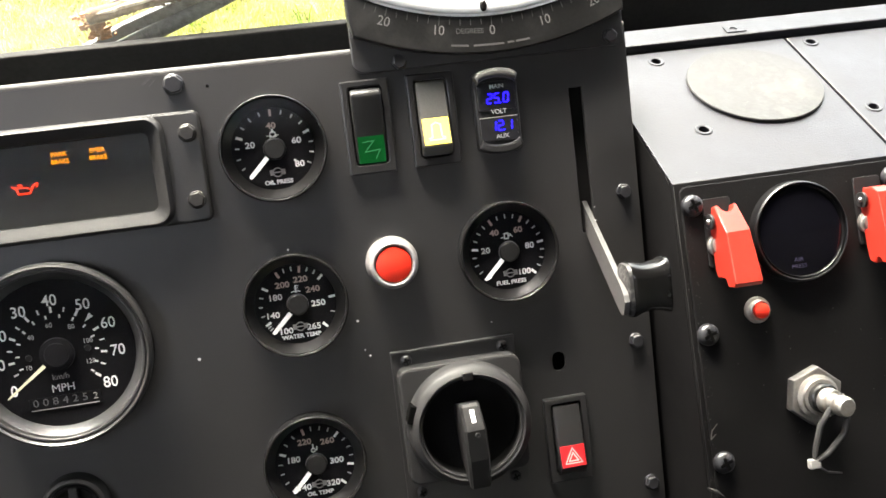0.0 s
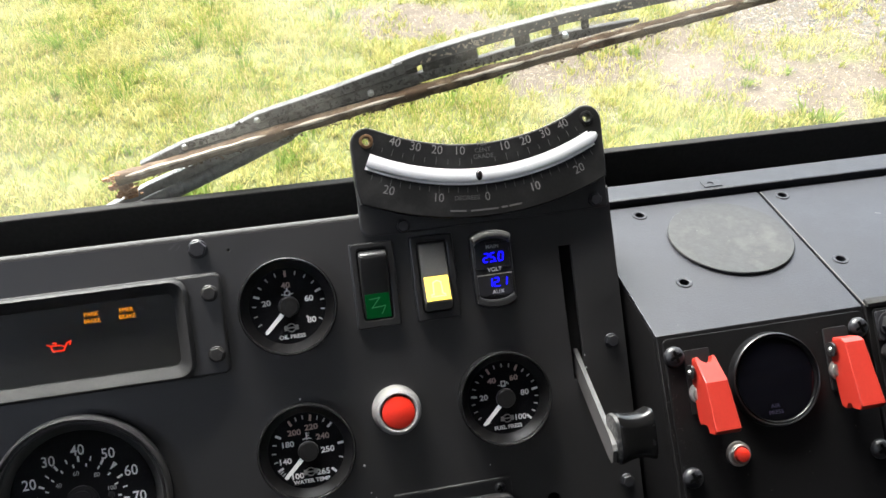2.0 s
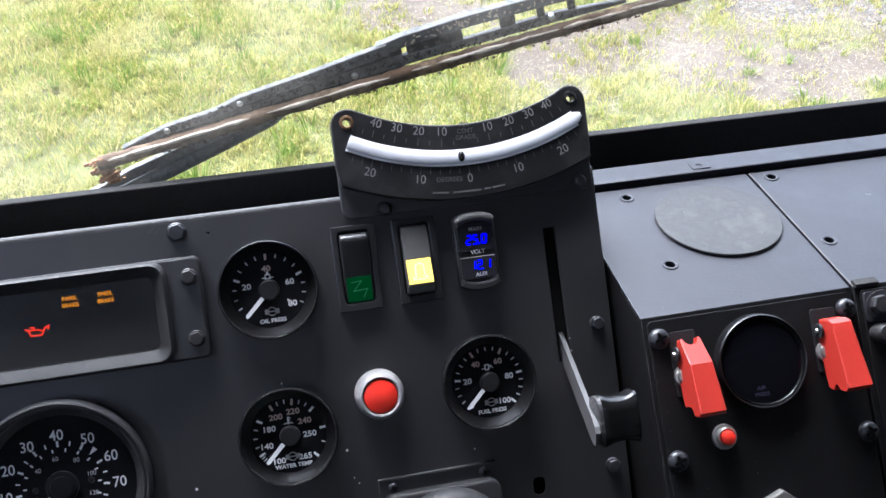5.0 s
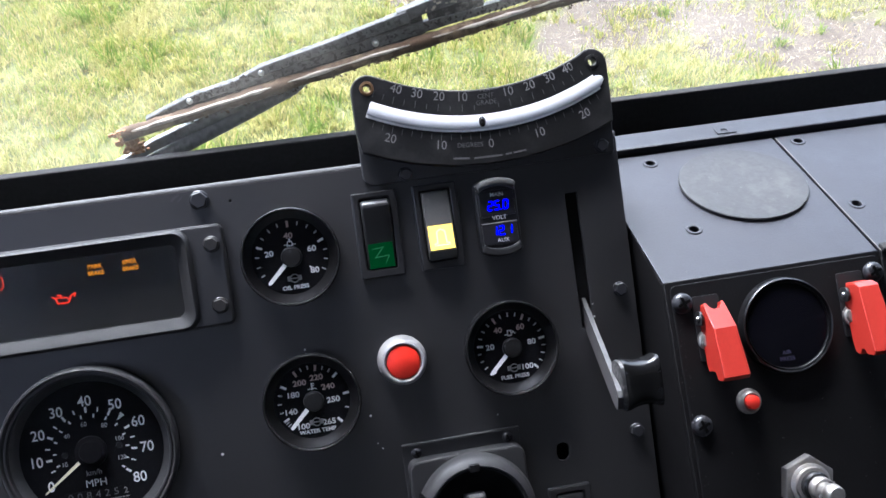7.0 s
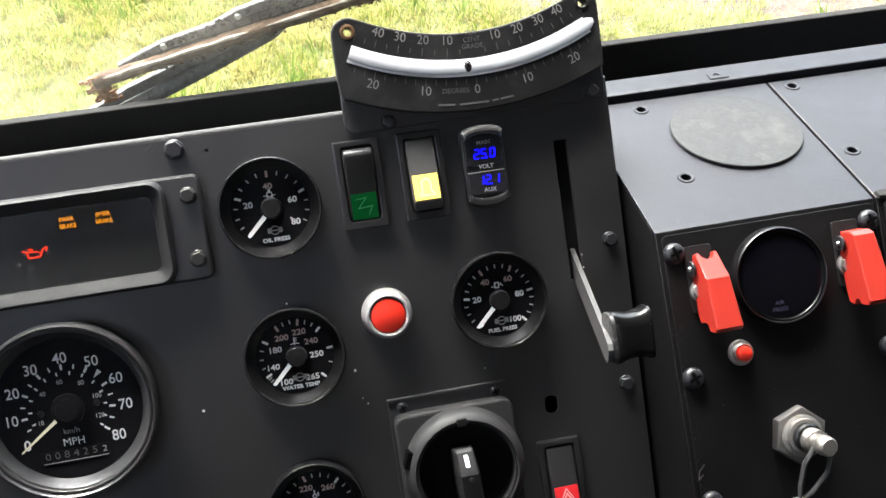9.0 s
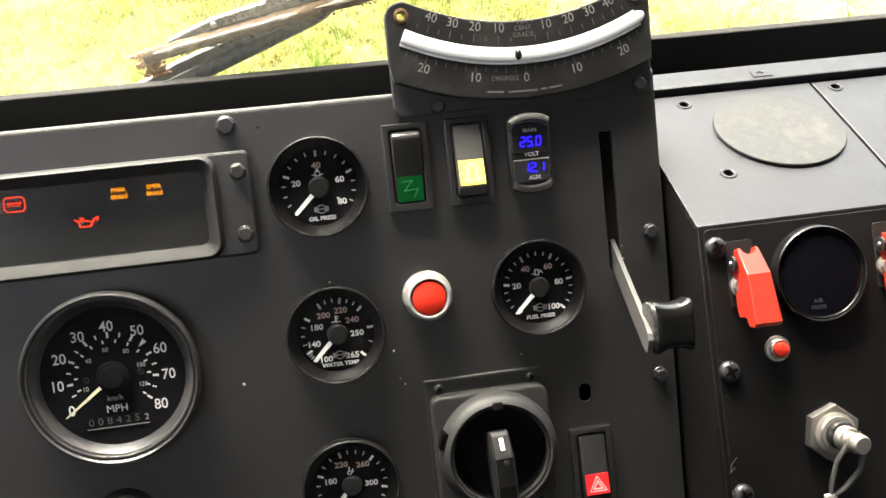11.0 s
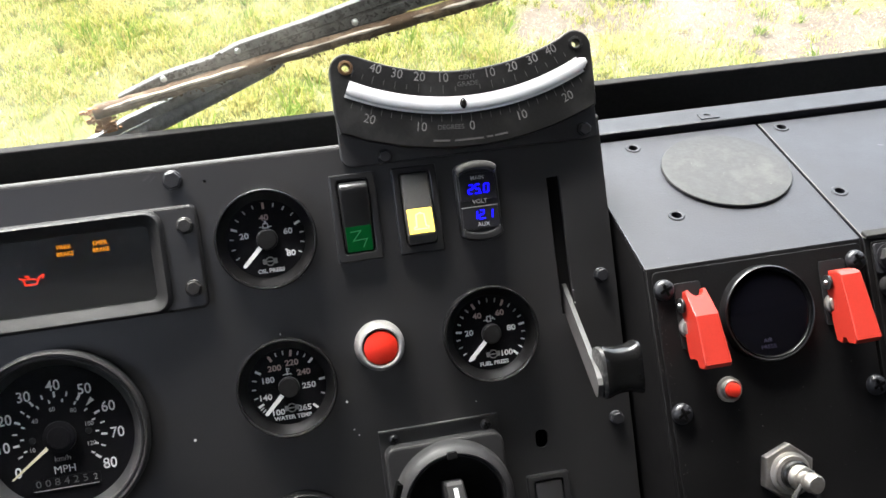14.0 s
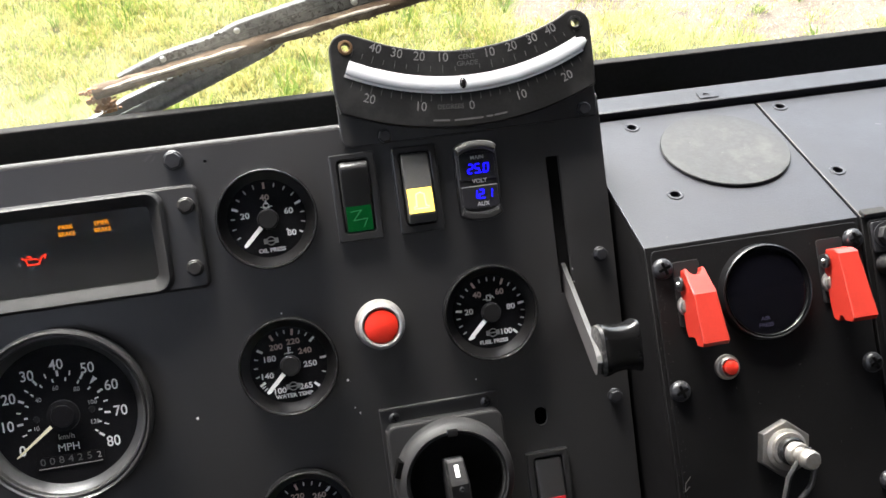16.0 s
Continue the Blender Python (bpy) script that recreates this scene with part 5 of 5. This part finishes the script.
# bracket, bolt and rod on the long box
mount = thing("mounting_bracket", front_at(0.1475, 0, 0.0020), "dark steel bracket with a bolt and a black rod", "bracket")
part("plate", sheet([rounded(0.0040, -0.0240, 0.0210, -0.0045, 0.002)], 0.0, 0.0026, 0.0005), BLACKED, mount)
part("washer", lathe([(0, 0.0026), (0.0080, 0.0026), (0.0080, 0.0038), (0, 0.0038)], 32), BLACKED, mount, at=Matrix.Translation((0.0122, -0.0135, 0)))
part("bolt_head", loop_prism([(0.0122 + hx, -0.0135 + hy) for hx, hy in hexagon(0.0064, 8)], 0.0038, 0.0092, 0.0012), DULL, mount, "hexagon bolt head, greyed")
part("boss", lathe([(0, 0.0), (0.0066, 0.0), (0.0064, 0.0080), (0.0052, 0.0110), (0, 0.0116)], 28), DULL, mount, at=Matrix.Translation((0.0112, -0.0322, 0)))
part("rod", tube([(0.0120, -0.0322, 0.0085), (0.0160, -0.0325, 0.0095), (0.0240, -0.0330, 0.0100), (0.30, -0.0345, 0.0110)], [0.0050, 0.0046, 0.0038, 0.0038], 16), PLASTIC, mount, "black rod")

# ---- wiper outside the windscreen ----
RUST = material("mud_and_rust", (0.060, 0.034, 0.019), 0.75, grain=0.6, scale=180, bump=0.7, stain=0.8, stain_scale=45, stain_colour=(0.21, 0.15, 0.10), gloss_var=0.1, spec=0.15)
ARMPAINT = material("weathered_black_paint", (0.080, 0.079, 0.080), 0.7, grain=0.5, scale=260, bump=0.5, stain=0.9, stain_scale=150, stain_colour=(0.022, 0.022, 0.023), gloss_var=0.1, spec=0.1)
YOKE = material("weathered_grey_paint", (0.19, 0.19, 0.195), 0.6, grain=0.5, scale=250, bump=0.3, stain=0.8, stain_scale=120, stain_colour=(0.055, 0.055, 0.057), spec=0.3)
RUSTY = material("orange_rust", (0.27, 0.12, 0.048), 0.9, grain=0.5, scale=300, bump=0.8, stain=0.6, stain_scale=90, stain_colour=(0.07, 0.03, 0.015))
GRIMED = material("grimy_black_paint", (0.016, 0.016, 0.017), 0.7, grain=0.5, scale=260, bump=0.5, stain=0.55, stain_scale=230, stain_colour=(0.16, 0.16, 0.155), spec=0.15)
WIPE = W @ Matrix.Translation((-0.2007, 0.1585, -0.0009)) @ pose(0, 0, 0, 0, -10.9, 0) @ pose(0, 0, 0, 90)
wiper = thing("wiper", WIPE, "muddy rusted wiper blade on a weathered black arm", "wiper")
rng = random.Random(5)
spine, radii = [], []
for k in range(90):
    f = k / 89
    spine.append((0.60 * f, 0.0030 * math.sin(math.pi * f) + rng.uniform(-0.0003, 0.0003), 0.0))
    radii.append(0.0051 + rng.uniform(-0.0005, 0.0006))
part("blade", tube(spine, radii, 12), RUST, wiper, "mud caked rusty blade")
# pale colour for flaking paint, and for the painted highlight on the blade
FLAKES_AND_HIGHLIGHT = material("pale_flakes_and_highlight", (0.30, 0.25, 0.205), 0.7, grain=0.5, scale=220, bump=0.5, stain=0.9, stain_scale=70, stain_colour=(0.09, 0.06, 0.04))
# the blade's top highlight, laid on as a pale broken strip
part("highlight_strip", tube([(px, py + 0.0026, 0.0040 + rng.uniform(-0.0002, 0.0002)) for px, py, _ in spine[1:]], [max(0.0002, 0.0011 + 0.0016 * noise.noise((px * 55.0, 0.3, 2.1)) + rng.uniform(-0.0002, 0.0003)) for px, _, _ in spine[1:]], 8), FLAKES_AND_HIGHLIGHT, wiper, "flaky pale strip painted as the highlight along the blade")


def strip(points, half, z0, z1, bm=None):
    """A flat bar along points in the wiper's plane."""
    left, right = [], []
    for i, (px, py) in enumerate(points):
        ax, ay = points[max(i - 1, 0)]
        bx, by = points[min(i + 1, len(points) - 1)]
        d = math.hypot(bx - ax, by - ay)
        nx, ny = -(by - ay) / d, (bx - ax) / d
        h = half[i] if isinstance(half, (list, tuple)) else half
        left.append((px + nx * h, py + ny * h))
        right.append((px - nx * h, py - ny * h))
    return loop_prism(left + right[::-1], z0, z1, 0.0006, bm, 1)


plate = [(0.012, -0.0050), (0.130, -0.0040), (0.242, -0.0030), (0.242, 0.0225), (0.178, 0.0180), (0.118, 0.0146), (0.096, 0.0102), (0.057, 0.0088)]
part("bridge_plate", loop_prism(plate, -0.0115, -0.0085, 0.0004, None, 1), GRIMED, wiper, "speckled grimy plate of the bridge")
part("arm", strip([(0.225, 0.0240), (0.245, 0.0265), (0.296, 0.0280), (0.362, 0.0272), (0.402, 0.0248), (0.50, 0.0180), (0.72, 0.0120)], 0.0046, -0.012, -0.004), ARMPAINT, wiper, "upper rail of the arm")
part("bridge", strip([(0.020, 0.0040), (0.057, 0.0098), (0.095, 0.0112), (0.116, 0.0160), (0.171, 0.0190), (0.232, 0.0238)], [0.0016, 0.0032, 0.0034, 0.0036, 0.0038, 0.0046], -0.009, -0.003), ARMPAINT, wiper, "upper rail of the bridge")
part("bridge", strip([(0.085, 0.0072), (0.16, 0.0100), (0.203, 0.0110), (0.25, 0.0112), (0.293, 0.0108), (0.36, 0.0112), (0.42, 0.0080)], [0.0016, 0.0034, 0.0044, 0.0040, 0.0034, 0.0040, 0.0014], -0.010, -0.005), ARMPAINT, wiper, "lower rail of the bridge")
for x0, y0, wdt, hgt in ((0.188, 0.0150, 0.030, 0.0080), (0.213, 0.0165, 0.016, 0.0100), (0.268, 0.0190, 0.044, 0.0130), (0.326, 0.0200, 0.012, 0.0140), (0.3525, 0.0198, 0.006, 0.0110), (0.3768, 0.0185, 0.006, 0.0100)):
    part("web", block(x0, y0, -0.0075, wdt, hgt, 0.0030, 0.0006), GRIMED, wiper)
for x0, y0 in ((0.0561, 0.0094), (0.1141, 0.0148), (0.2026, 0.0108), (0.3595, 0.0132)):
    part("rivet", lathe([(0, 0.0016), (0.0014, 0.0014), (0.0023, 0.0006), (0.0025, 0.0), (0.0025, -0.003)], 14), CHROME, wiper, "bright rivet", at=Matrix.Translation((x0, y0, -0.0030)))


def flecks(points, half, z, count):
    """Chips and specks of dirt on a flat bar."""
    bm = bmesh.new()
    for _ in range(count):
        k = rng.randrange(len(points) - 1)
        f, s = rng.random(), rng.uniform(0.0005, 0.0016)
        (ax, ay), (bx, by) = points[k], points[k + 1]
        bar(ax + (bx - ax) * f, ay + (by - ay) * f + rng.uniform(-half, half), z, s * rng.uniform(1, 3), s, rng.uniform(0, 180), bm, 0.0003)
    return bm


grains(part("black_flecks", flecks([(0.057, 0.0098), (0.116, 0.0155), (0.171, 0.0190), (0.225, 0.0232)], 0.0024, -0.0029, 120), RUBBER, wiper, smooth=False), "black specks of dirt")
grains(part("black_flecks", flecks([(0.12, 0.0085), (0.203, 0.0110), (0.293, 0.0108), (0.38, 0.0100)], 0.0030, -0.0049, 150), RUBBER, wiper, smooth=False), "black specks of dirt")
grains(part("pale_flecks", flecks([(0.245, 0.0265), (0.296, 0.0280), (0.362, 0.0272), (0.50, 0.0180)], 0.0030, -0.0039, 90), FLAKES_AND_HIGHLIGHT, wiper, smooth=False), "pale flaking paint")
part("yoke", strip([(-0.020, -0.0280), (0.018, -0.0190), (0.065, -0.0115), (0.112, -0.0040)], [0.0030, 0.0042, 0.0040, 0.0032], -0.012, -0.006), YOKE, wiper, "lower yoke plate")
part("yoke", tube([(-0.045, -0.0440, -0.009), (0.036, -0.0275, -0.009), (0.090, -0.0170, -0.009), (0.132, -0.0085, -0.009), (0.144, -0.0050, -0.010)], [0.0062, 0.0060, 0.0054, 0.0044, 0.0026], 12), YOKE, wiper, "lower yoke tube")
clump = bmesh.new()
for k in range(150):
    px, py = rng.gauss(0.002, 0.0042), rng.uniform(-0.017, 0.004)
    s = rng.uniform(0.0008, 0.0026)
    block(px + py * -0.2, py, rng.uniform(-0.004, 0.003), s * rng.uniform(0.6, 2.2), s, s, 0.0, clump)
grains(part("rust_clump", clump, RUSTY, wiper, smooth=False), "flaking orange rust at the blade's end")
crumbs = bmesh.new()
for k in range(300):
    px = rng.uniform(0.02, 0.47)
    s = rng.uniform(0.0004, 0.0014)
    block(px, 0.0030 * math.sin(math.pi * px / 0.60) - 0.0050 - rng.uniform(-0.0012, 0.0022), rng.uniform(-0.002, 0.003), s * rng.uniform(0.6, 1.8), s, s, 0.0, crumbs)
grains(part("mud_crumbs", crumbs, RUST, wiper, smooth=False), "crumbs of mud along the blade")

# ---- outside: ground, grass, straw, stones ----
def bare(x, y):
    """How bare the ground is at x, y: 0 grass, 1 soil and gravel."""
    s = -0.62 - 0.35 * max(0.0, min(1.0, 0.8 - x)) + 0.42 * max(0.0, min(1.0, (x - 1.2) / 0.8)) * max(0.0, min(1.0, (y - 4.0) / 0.5)) + 0.75 * noise.fractal((x * 1.5, y * 1.5, 3.7), 0.7, 2.0, 5)
    for cx, cy, rx, ry, much in ((2.05, 5.05, 0.50, 0.28, 1.0), (2.60, 4.50, 0.42, 0.34, 1.0), (2.95, 4.02, 0.42, 0.30, 1.0), (3.60, 4.35, 0.55, 0.40, 0.8), (0.55, 6.15, 0.55, 0.40, 0.95), (1.20, 5.75, 0.50, 0.28, 0.75), (4.2, 5.75, 1.1, 0.50, 1.3), (5.5, 8.0, 2.5, 1.6, 1.3), (1.45, 4.70, 0.35, 0.20, 0.45)):
        s += much * math.exp(-((x - cx) / rx) ** 2 - ((y - cy) / ry) ** 2)
    return max(0.0, min(1.0, 0.5 + 1.3 * s))


def ground_material():
    m = bpy.data.materials.new("turf_soil_and_gravel")
    m.use_nodes = True
    t = m.node_tree
    b = t.nodes["Principled BSDF"]
    b.inputs["Roughness"].default_value, b.inputs["Specular IOR Level"].default_value = 0.95, 0.2
    where = t.nodes.new("ShaderNodeTexCoord")

    def tex(scale, detail=6):
        n = t.nodes.new("ShaderNodeTexNoise")
        n.inputs["Scale"].default_value, n.inputs["Detail"].default_value, n.inputs["Roughness"].default_value = scale, detail, 0.65
        t.links.new(where.outputs["Object"], n.inputs["Vector"])
        return n.outputs["Fac"]

    def blend(fac, a, b_, lo, hi):
        r = t.nodes.new("ShaderNodeMapRange")
        r.inputs["From Min"].default_value, r.inputs["From Max"].default_value = lo, hi
        t.links.new(fac, r.inputs["Value"])
        x = t.nodes.new("ShaderNodeMix")
        x.data_type = "RGBA"
        t.links.new(r.outputs["Result"], x.inputs["Factor"])
        for key, v in (("A", a), ("B", b_)):
            if isinstance(v, tuple):
                x.inputs[key].default_value = (*v, 1)
            else:
                t.links.new(v, x.inputs[key])
        return x.outputs["Result"]
    turf = blend(tex(9), (0.062, 0.072, 0.018), (0.14, 0.132, 0.05), 0.35, 0.7)
    soil = blend(tex(14), (0.056, 0.042, 0.031), (0.098, 0.076, 0.058), 0.3, 0.7)
    soil = blend(tex(120, 3), soil, (0.135, 0.117, 0.098), 0.62, 0.74)
    at = t.nodes.new("ShaderNodeAttribute")
    at.attribute_name = "bare"
    t.links.new(blend(at.outputs["Fac"], turf, soil, 0.25, 0.75), b.inputs["Base Color"])
    n = t.nodes.new("ShaderNodeBump")
    n.inputs["Strength"].default_value, n.inputs["Distance"].default_value = 0.7, 0.02
    t.links.new(tex(70, 5), n.inputs["Height"])
    t.links.new(n.outputs["Normal"], b.inputs["Normal"])
    return m


def leaf_material(name, colours, through_light=0.35, patchy=0.0):
    """Blades that differ one by one, with some light coming through."""
    m = bpy.data.materials.new(name)
    m.use_nodes = True
    t = m.node_tree
    t.nodes.remove(t.nodes["Principled BSDF"])
    geo, ramp = t.nodes.new("ShaderNodeNewGeometry"), t.nodes.new("ShaderNodeValToRGB")
    ramp.color_ramp.elements[0].color, ramp.color_ramp.elements[1].color = (*colours[0], 1), (*colours[-1], 1)
    for k, c in enumerate(colours[1:-1]):
        ramp.color_ramp.elements.new((k + 1) / (len(colours) - 1)).color = (*c, 1)
    t.links.new(geo.outputs["Random Per Island"], ramp.inputs[0])
    where, patch, amount, tint = t.nodes.new("ShaderNodeTexCoord"), t.nodes.new("ShaderNodeTexNoise"), t.nodes.new("ShaderNodeMapRange"), t.nodes.new("ShaderNodeMix")
    patch.inputs["Scale"].default_value, patch.inputs["Detail"].default_value = 1.7, 5
    t.links.new(where.outputs["Object"], patch.inputs["Vector"])
    amount.inputs["From Min"].default_value, amount.inputs["From Max"].default_value, amount.inputs["To Max"].default_value = 0.45, 0.68, patchy
    t.links.new(patch.outputs["Fac"], amount.inputs["Value"])
    tint.data_type = "RGBA"
    tint.inputs["B"].default_value = (0.44, 0.375, 0.18, 1)
    t.links.new(amount.outputs["Result"], tint.inputs["Factor"])
    t.links.new(ramp.outputs[0], tint.inputs["A"])
    dif, tra, mix = t.nodes.new("ShaderNodeBsdfDiffuse"), t.nodes.new("ShaderNodeBsdfTranslucent"), t.nodes.new("ShaderNodeMixShader")
    mix.inputs[0].default_value = through_light
    for sh in (dif, tra):
        t.links.new(tint.outputs["Result"], sh.inputs[0])
    t.links.new(dif.outputs[0], mix.inputs[1])
    t.links.new(tra.outputs[0], mix.inputs[2])
    t.links.new(mix.outputs[0], t.nodes["Material Output"].inputs[0])
    return m


def ground_height(x, y):
    return 0.025 * noise.fractal((x * 0.8, y * 0.8, 9.1), 1.0, 2.0, 3)


# fine mesh near the cab, coarse rings out to the horizon, all one sheet
xs = [-400, -120, -40, -15] + [-6 + 0.1 * i for i in range(151)] + [15, 40, 120, 400]
ys = [-400, -120, -40, -12, -4] + [0.0 + 0.1 * i for i in range(131)] + [20, 40, 120, 400]
verts, val = [], []
for gy in ys:
    for gx in xs:
        inside = -6 <= gx <= 9 and 0 <= gy <= 13
        verts.append((gx, gy, ground_height(gx, gy) if inside else 0.0))
        val.append(bare(gx, gy) if inside else 0.35)
nx_ = len(xs)
faces = [(j * nx_ + i, j * nx_ + i + 1, (j + 1) * nx_ + i + 1, (j + 1) * nx_ + i) for j in range(len(ys) - 1) for i in range(nx_ - 1)]
me = bpy.data.meshes.new("ground")
me.from_pydata(verts, [], faces)
me.attributes.new("bare", "FLOAT", "POINT").data.foreach_set("value", val)
me.materials.append(ground_material())
tagged(new("ground", me), "uneven ground of turf, bare soil and gravel", "ground", kind="structure")


def stuff(name, verts, faces, mat, label, category):
    m = bpy.data.meshes.new(name)
    m.from_pydata(verts, [], faces)
    m.materials.append(mat)
    return tagged(new(name, m), label, category, kind="stuff")


def blades(count, area, keep, high, wide, lean, seed, flat=0.0):
    """Tapering bent blades, scattered where keep() allows."""
    r = random.Random(seed)
    vs, fs = [], []
    while len(fs) < count * 2:
        x, y = r.uniform(area[0], area[1]), r.uniform(area[2], area[3])
        k = keep(x, y)
        if r.random() > k:
            continue
        z, a = ground_height(x, y), r.uniform(0, 2 * math.pi)
        h = r.uniform(*high) * (0.55 + 0.45 * k)
        w, b = r.uniform(*wide) / 2, r.uniform(*lean)
        ca, sa = math.cos(a), math.sin(a)
        c2 = r.uniform(0, 2 * math.pi)
        lx, ly = h * b * math.cos(c2), h * b * math.sin(c2)
        up = h * (1 - flat)
        i = len(vs)
        z0 = z + flat * 0.012 * r.random()
        vs += [(x - w * ca, y - w * sa, z0 - 0.004 * (1 - flat)), (x + w * ca, y + w * sa, z0 - 0.004 * (1 - flat)),
               (x + 0.35 * lx + 0.8 * w * ca, y + 0.35 * ly + 0.8 * w * sa, z0 + 0.6 * up), (x + 0.35 * lx - 0.8 * w * ca, y + 0.35 * ly - 0.8 * w * sa, z0 + 0.6 * up),
               (x + lx, y + ly, z0 + up * 0.95)]
        fs += [(i, i + 1, i + 2, i + 3), (i + 3, i + 2, i + 4)]
    return vs, fs


def lush(x, y):
    patch = 0.5 + 0.5 * noise.fractal((x * 2.2, y * 2.2, 1.3), 1.0, 2.0, 3)
    islands = max(0.0, min(1.0, 3.0 * (noise.fractal((x * 1.9, y * 1.9, 5.2), 0.9, 2.0, 4) - 0.02)))
    return max(0.42 * islands, max(0.0, (1 - 1.15 * bare(x, y))) * max(0.25, min(1.0, 0.35 + patch))) + 0.03


def tufts(count, per, area, keep, high, wide, spread, seed):
    """Clumps of blades that fan out from one root."""
    r = random.Random(seed)
    vs, fs, made = [], [], 0
    while made < count:
        cx, cy = r.uniform(area[0], area[1]), r.uniform(area[2], area[3])
        k = keep(cx, cy)
        if r.random() > k:
            continue
        made += 1
        size, z = r.uniform(0.6, 1.25) * (0.6 + 0.4 * min(1.0, k)), ground_height(cx, cy)
        sway = r.uniform(0, 2 * math.pi)
        for _ in range(r.randint(*per)):
            a, d = r.uniform(0, 2 * math.pi), spread * size * r.random() ** 0.7
            x, y = cx + d * math.cos(a), cy + d * math.sin(a)
            h, w, out = r.uniform(*high) * size, r.uniform(*wide) / 2, r.uniform(0.15, 1.0)
            lx, ly = h * (out * math.cos(a) + 0.3 * math.cos(sway)), h * (out * math.sin(a) + 0.3 * math.sin(sway))
            up, b = h * (1.05 - 0.45 * out), a + math.pi / 2 + r.uniform(-0.6, 0.6)
            ca, sa, i = w * math.cos(b), w * math.sin(b), len(vs)
            vs += [(x - ca * 0.7, y - sa * 0.7, z - 0.004), (x + ca * 0.7, y + sa * 0.7, z - 0.004),
                   (x + 0.3 * lx + ca, y + 0.3 * ly + sa, z + 0.55 * up), (x + 0.3 * lx - ca, y + 0.3 * ly - sa, z + 0.55 * up),
                   (x + 0.68 * lx + 0.7 * ca, y + 0.68 * ly + 0.7 * sa, z + 0.90 * up), (x + 0.68 * lx - 0.7 * ca, y + 0.68 * ly - 0.7 * sa, z + 0.90 * up),
                   (x + lx, y + ly, z + up * (0.97 - 0.25 * out))]
            fs += [(i, i + 1, i + 2, i + 3), (i + 3, i + 2, i + 4, i + 5), (i + 5, i + 4, i + 6)]
    return vs, fs


GRASS = leaf_material("grass_blades", [(0.104, 0.138, 0.024), (0.158, 0.190, 0.034), (0.208, 0.222, 0.045), (0.260, 0.240, 0.061), (0.325, 0.275, 0.095), (0.395, 0.32, 0.145)], 0.42, 0.5)
DEEP = leaf_material("deep_green_blades", [(0.075, 0.118, 0.020), (0.115, 0.165, 0.030), (0.160, 0.200, 0.050)], 0.35)
STRAW = leaf_material("dry_straw", [(0.15, 0.128, 0.078), (0.24, 0.208, 0.132), (0.35, 0.31, 0.21)], 0.15)
CHAFF = leaf_material("pale_chaff", [(0.24, 0.22, 0.18), (0.40, 0.375, 0.33)], 0.1)


def litter(x, y):
    return 0.12 + 0.88 * max(0.0, 1 - abs(bare(x, y) - 0.65) * 1.7)


stuff("grass", *blades(70000, (-3.0, 5.5, 2.6, 8.2), lush, (0.03, 0.08), (0.0035, 0.0065), (0.3, 1.1), 11), GRASS, "short bright green grass with dry blades", "grass")
stuff("grass", *tufts(7500, (9, 16), (-3.0, 5.0, 2.7, 8.0), lush, (0.035, 0.090), (0.0045, 0.0085), 0.045, 15), GRASS, "tufts of bright yellow green grass", "grass")
stuff("tall_grass", *tufts(170, (14, 24), (-2.6, 4.2, 2.8, 7.4), lambda x, y: min(1.0, 1.4 * lush(x, y)) * (1 if noise.noise((x * 2.3, y * 2.3, 7.7)) > 0.10 else 0.04), (0.07, 0.14), (0.0055, 0.0095), 0.045, 12), DEEP, "taller deep green grass in tufts", "grass")
stuff("far_grass", *blades(16000, (-6.0, 9.0, 1.0, 13.0), lambda x, y: 0.0 if (-3.0 < x < 5.5 and 2.6 < y < 8.2) else lush(x, y), (0.05, 0.10), (0.006, 0.012), (0.15, 0.7), 13), GRASS, "grass further off", "grass")
stuff("straw", *blades(15000, (-2.6, 5.5, 2.8, 8.0), litter, (0.05, 0.15), (0.0024, 0.0044), (0.7, 1.0), 14, 0.86), STRAW, "dry cut straw lying on the ground", "straw")
stuff("chaff", *blades(4500, (-1.0, 5.0, 3.4, 7.0), lambda x, y: 0.02 + 0.98 * bare(x, y), (0.010, 0.024), (0.0045, 0.0085), (0.7, 1.0), 16, 0.86), CHAFF, "pale flecks of chaff on bare soil", "chaff")
rng = random.Random(21)
pv, pf = [], []
base = [(0, 0, -1), (1, 0, 0), (0, 1, 0), (-1, 0, 0), (0, -1, 0), (0, 0, 1)]
tri = [(0, 2, 1), (0, 3, 2), (0, 4, 3), (0, 1, 4), (5, 1, 2), (5, 2, 3), (5, 3, 4), (5, 4, 1)]
while len(pf) < 16000 * 8:
    x, y = rng.uniform(-2.0, 6.5), rng.uniform(2.8, 8.5)
    if rng.random() > bare(x, y) ** 3 * (1.0 if x + 1.6 * y > 11.6 else 0.03):
        continue
    s, i, z = rng.uniform(0.004, 0.015), len(pv), ground_height(x, y)
    pv += [(x + bx * s * rng.uniform(0.7, 1.4), y + by * s * rng.uniform(0.7, 1.4), z + bz * s * 0.7) for bx, by, bz in base]
    pf += [tuple(i + k for k in f) for f in tri]
stuff("gravel", pv, pf, leaf_material("gravel_stones", [(0.075, 0.071, 0.066), (0.125, 0.119, 0.11), (0.20, 0.192, 0.18)], 0.0), "loose pale grey gravel", "gravel")
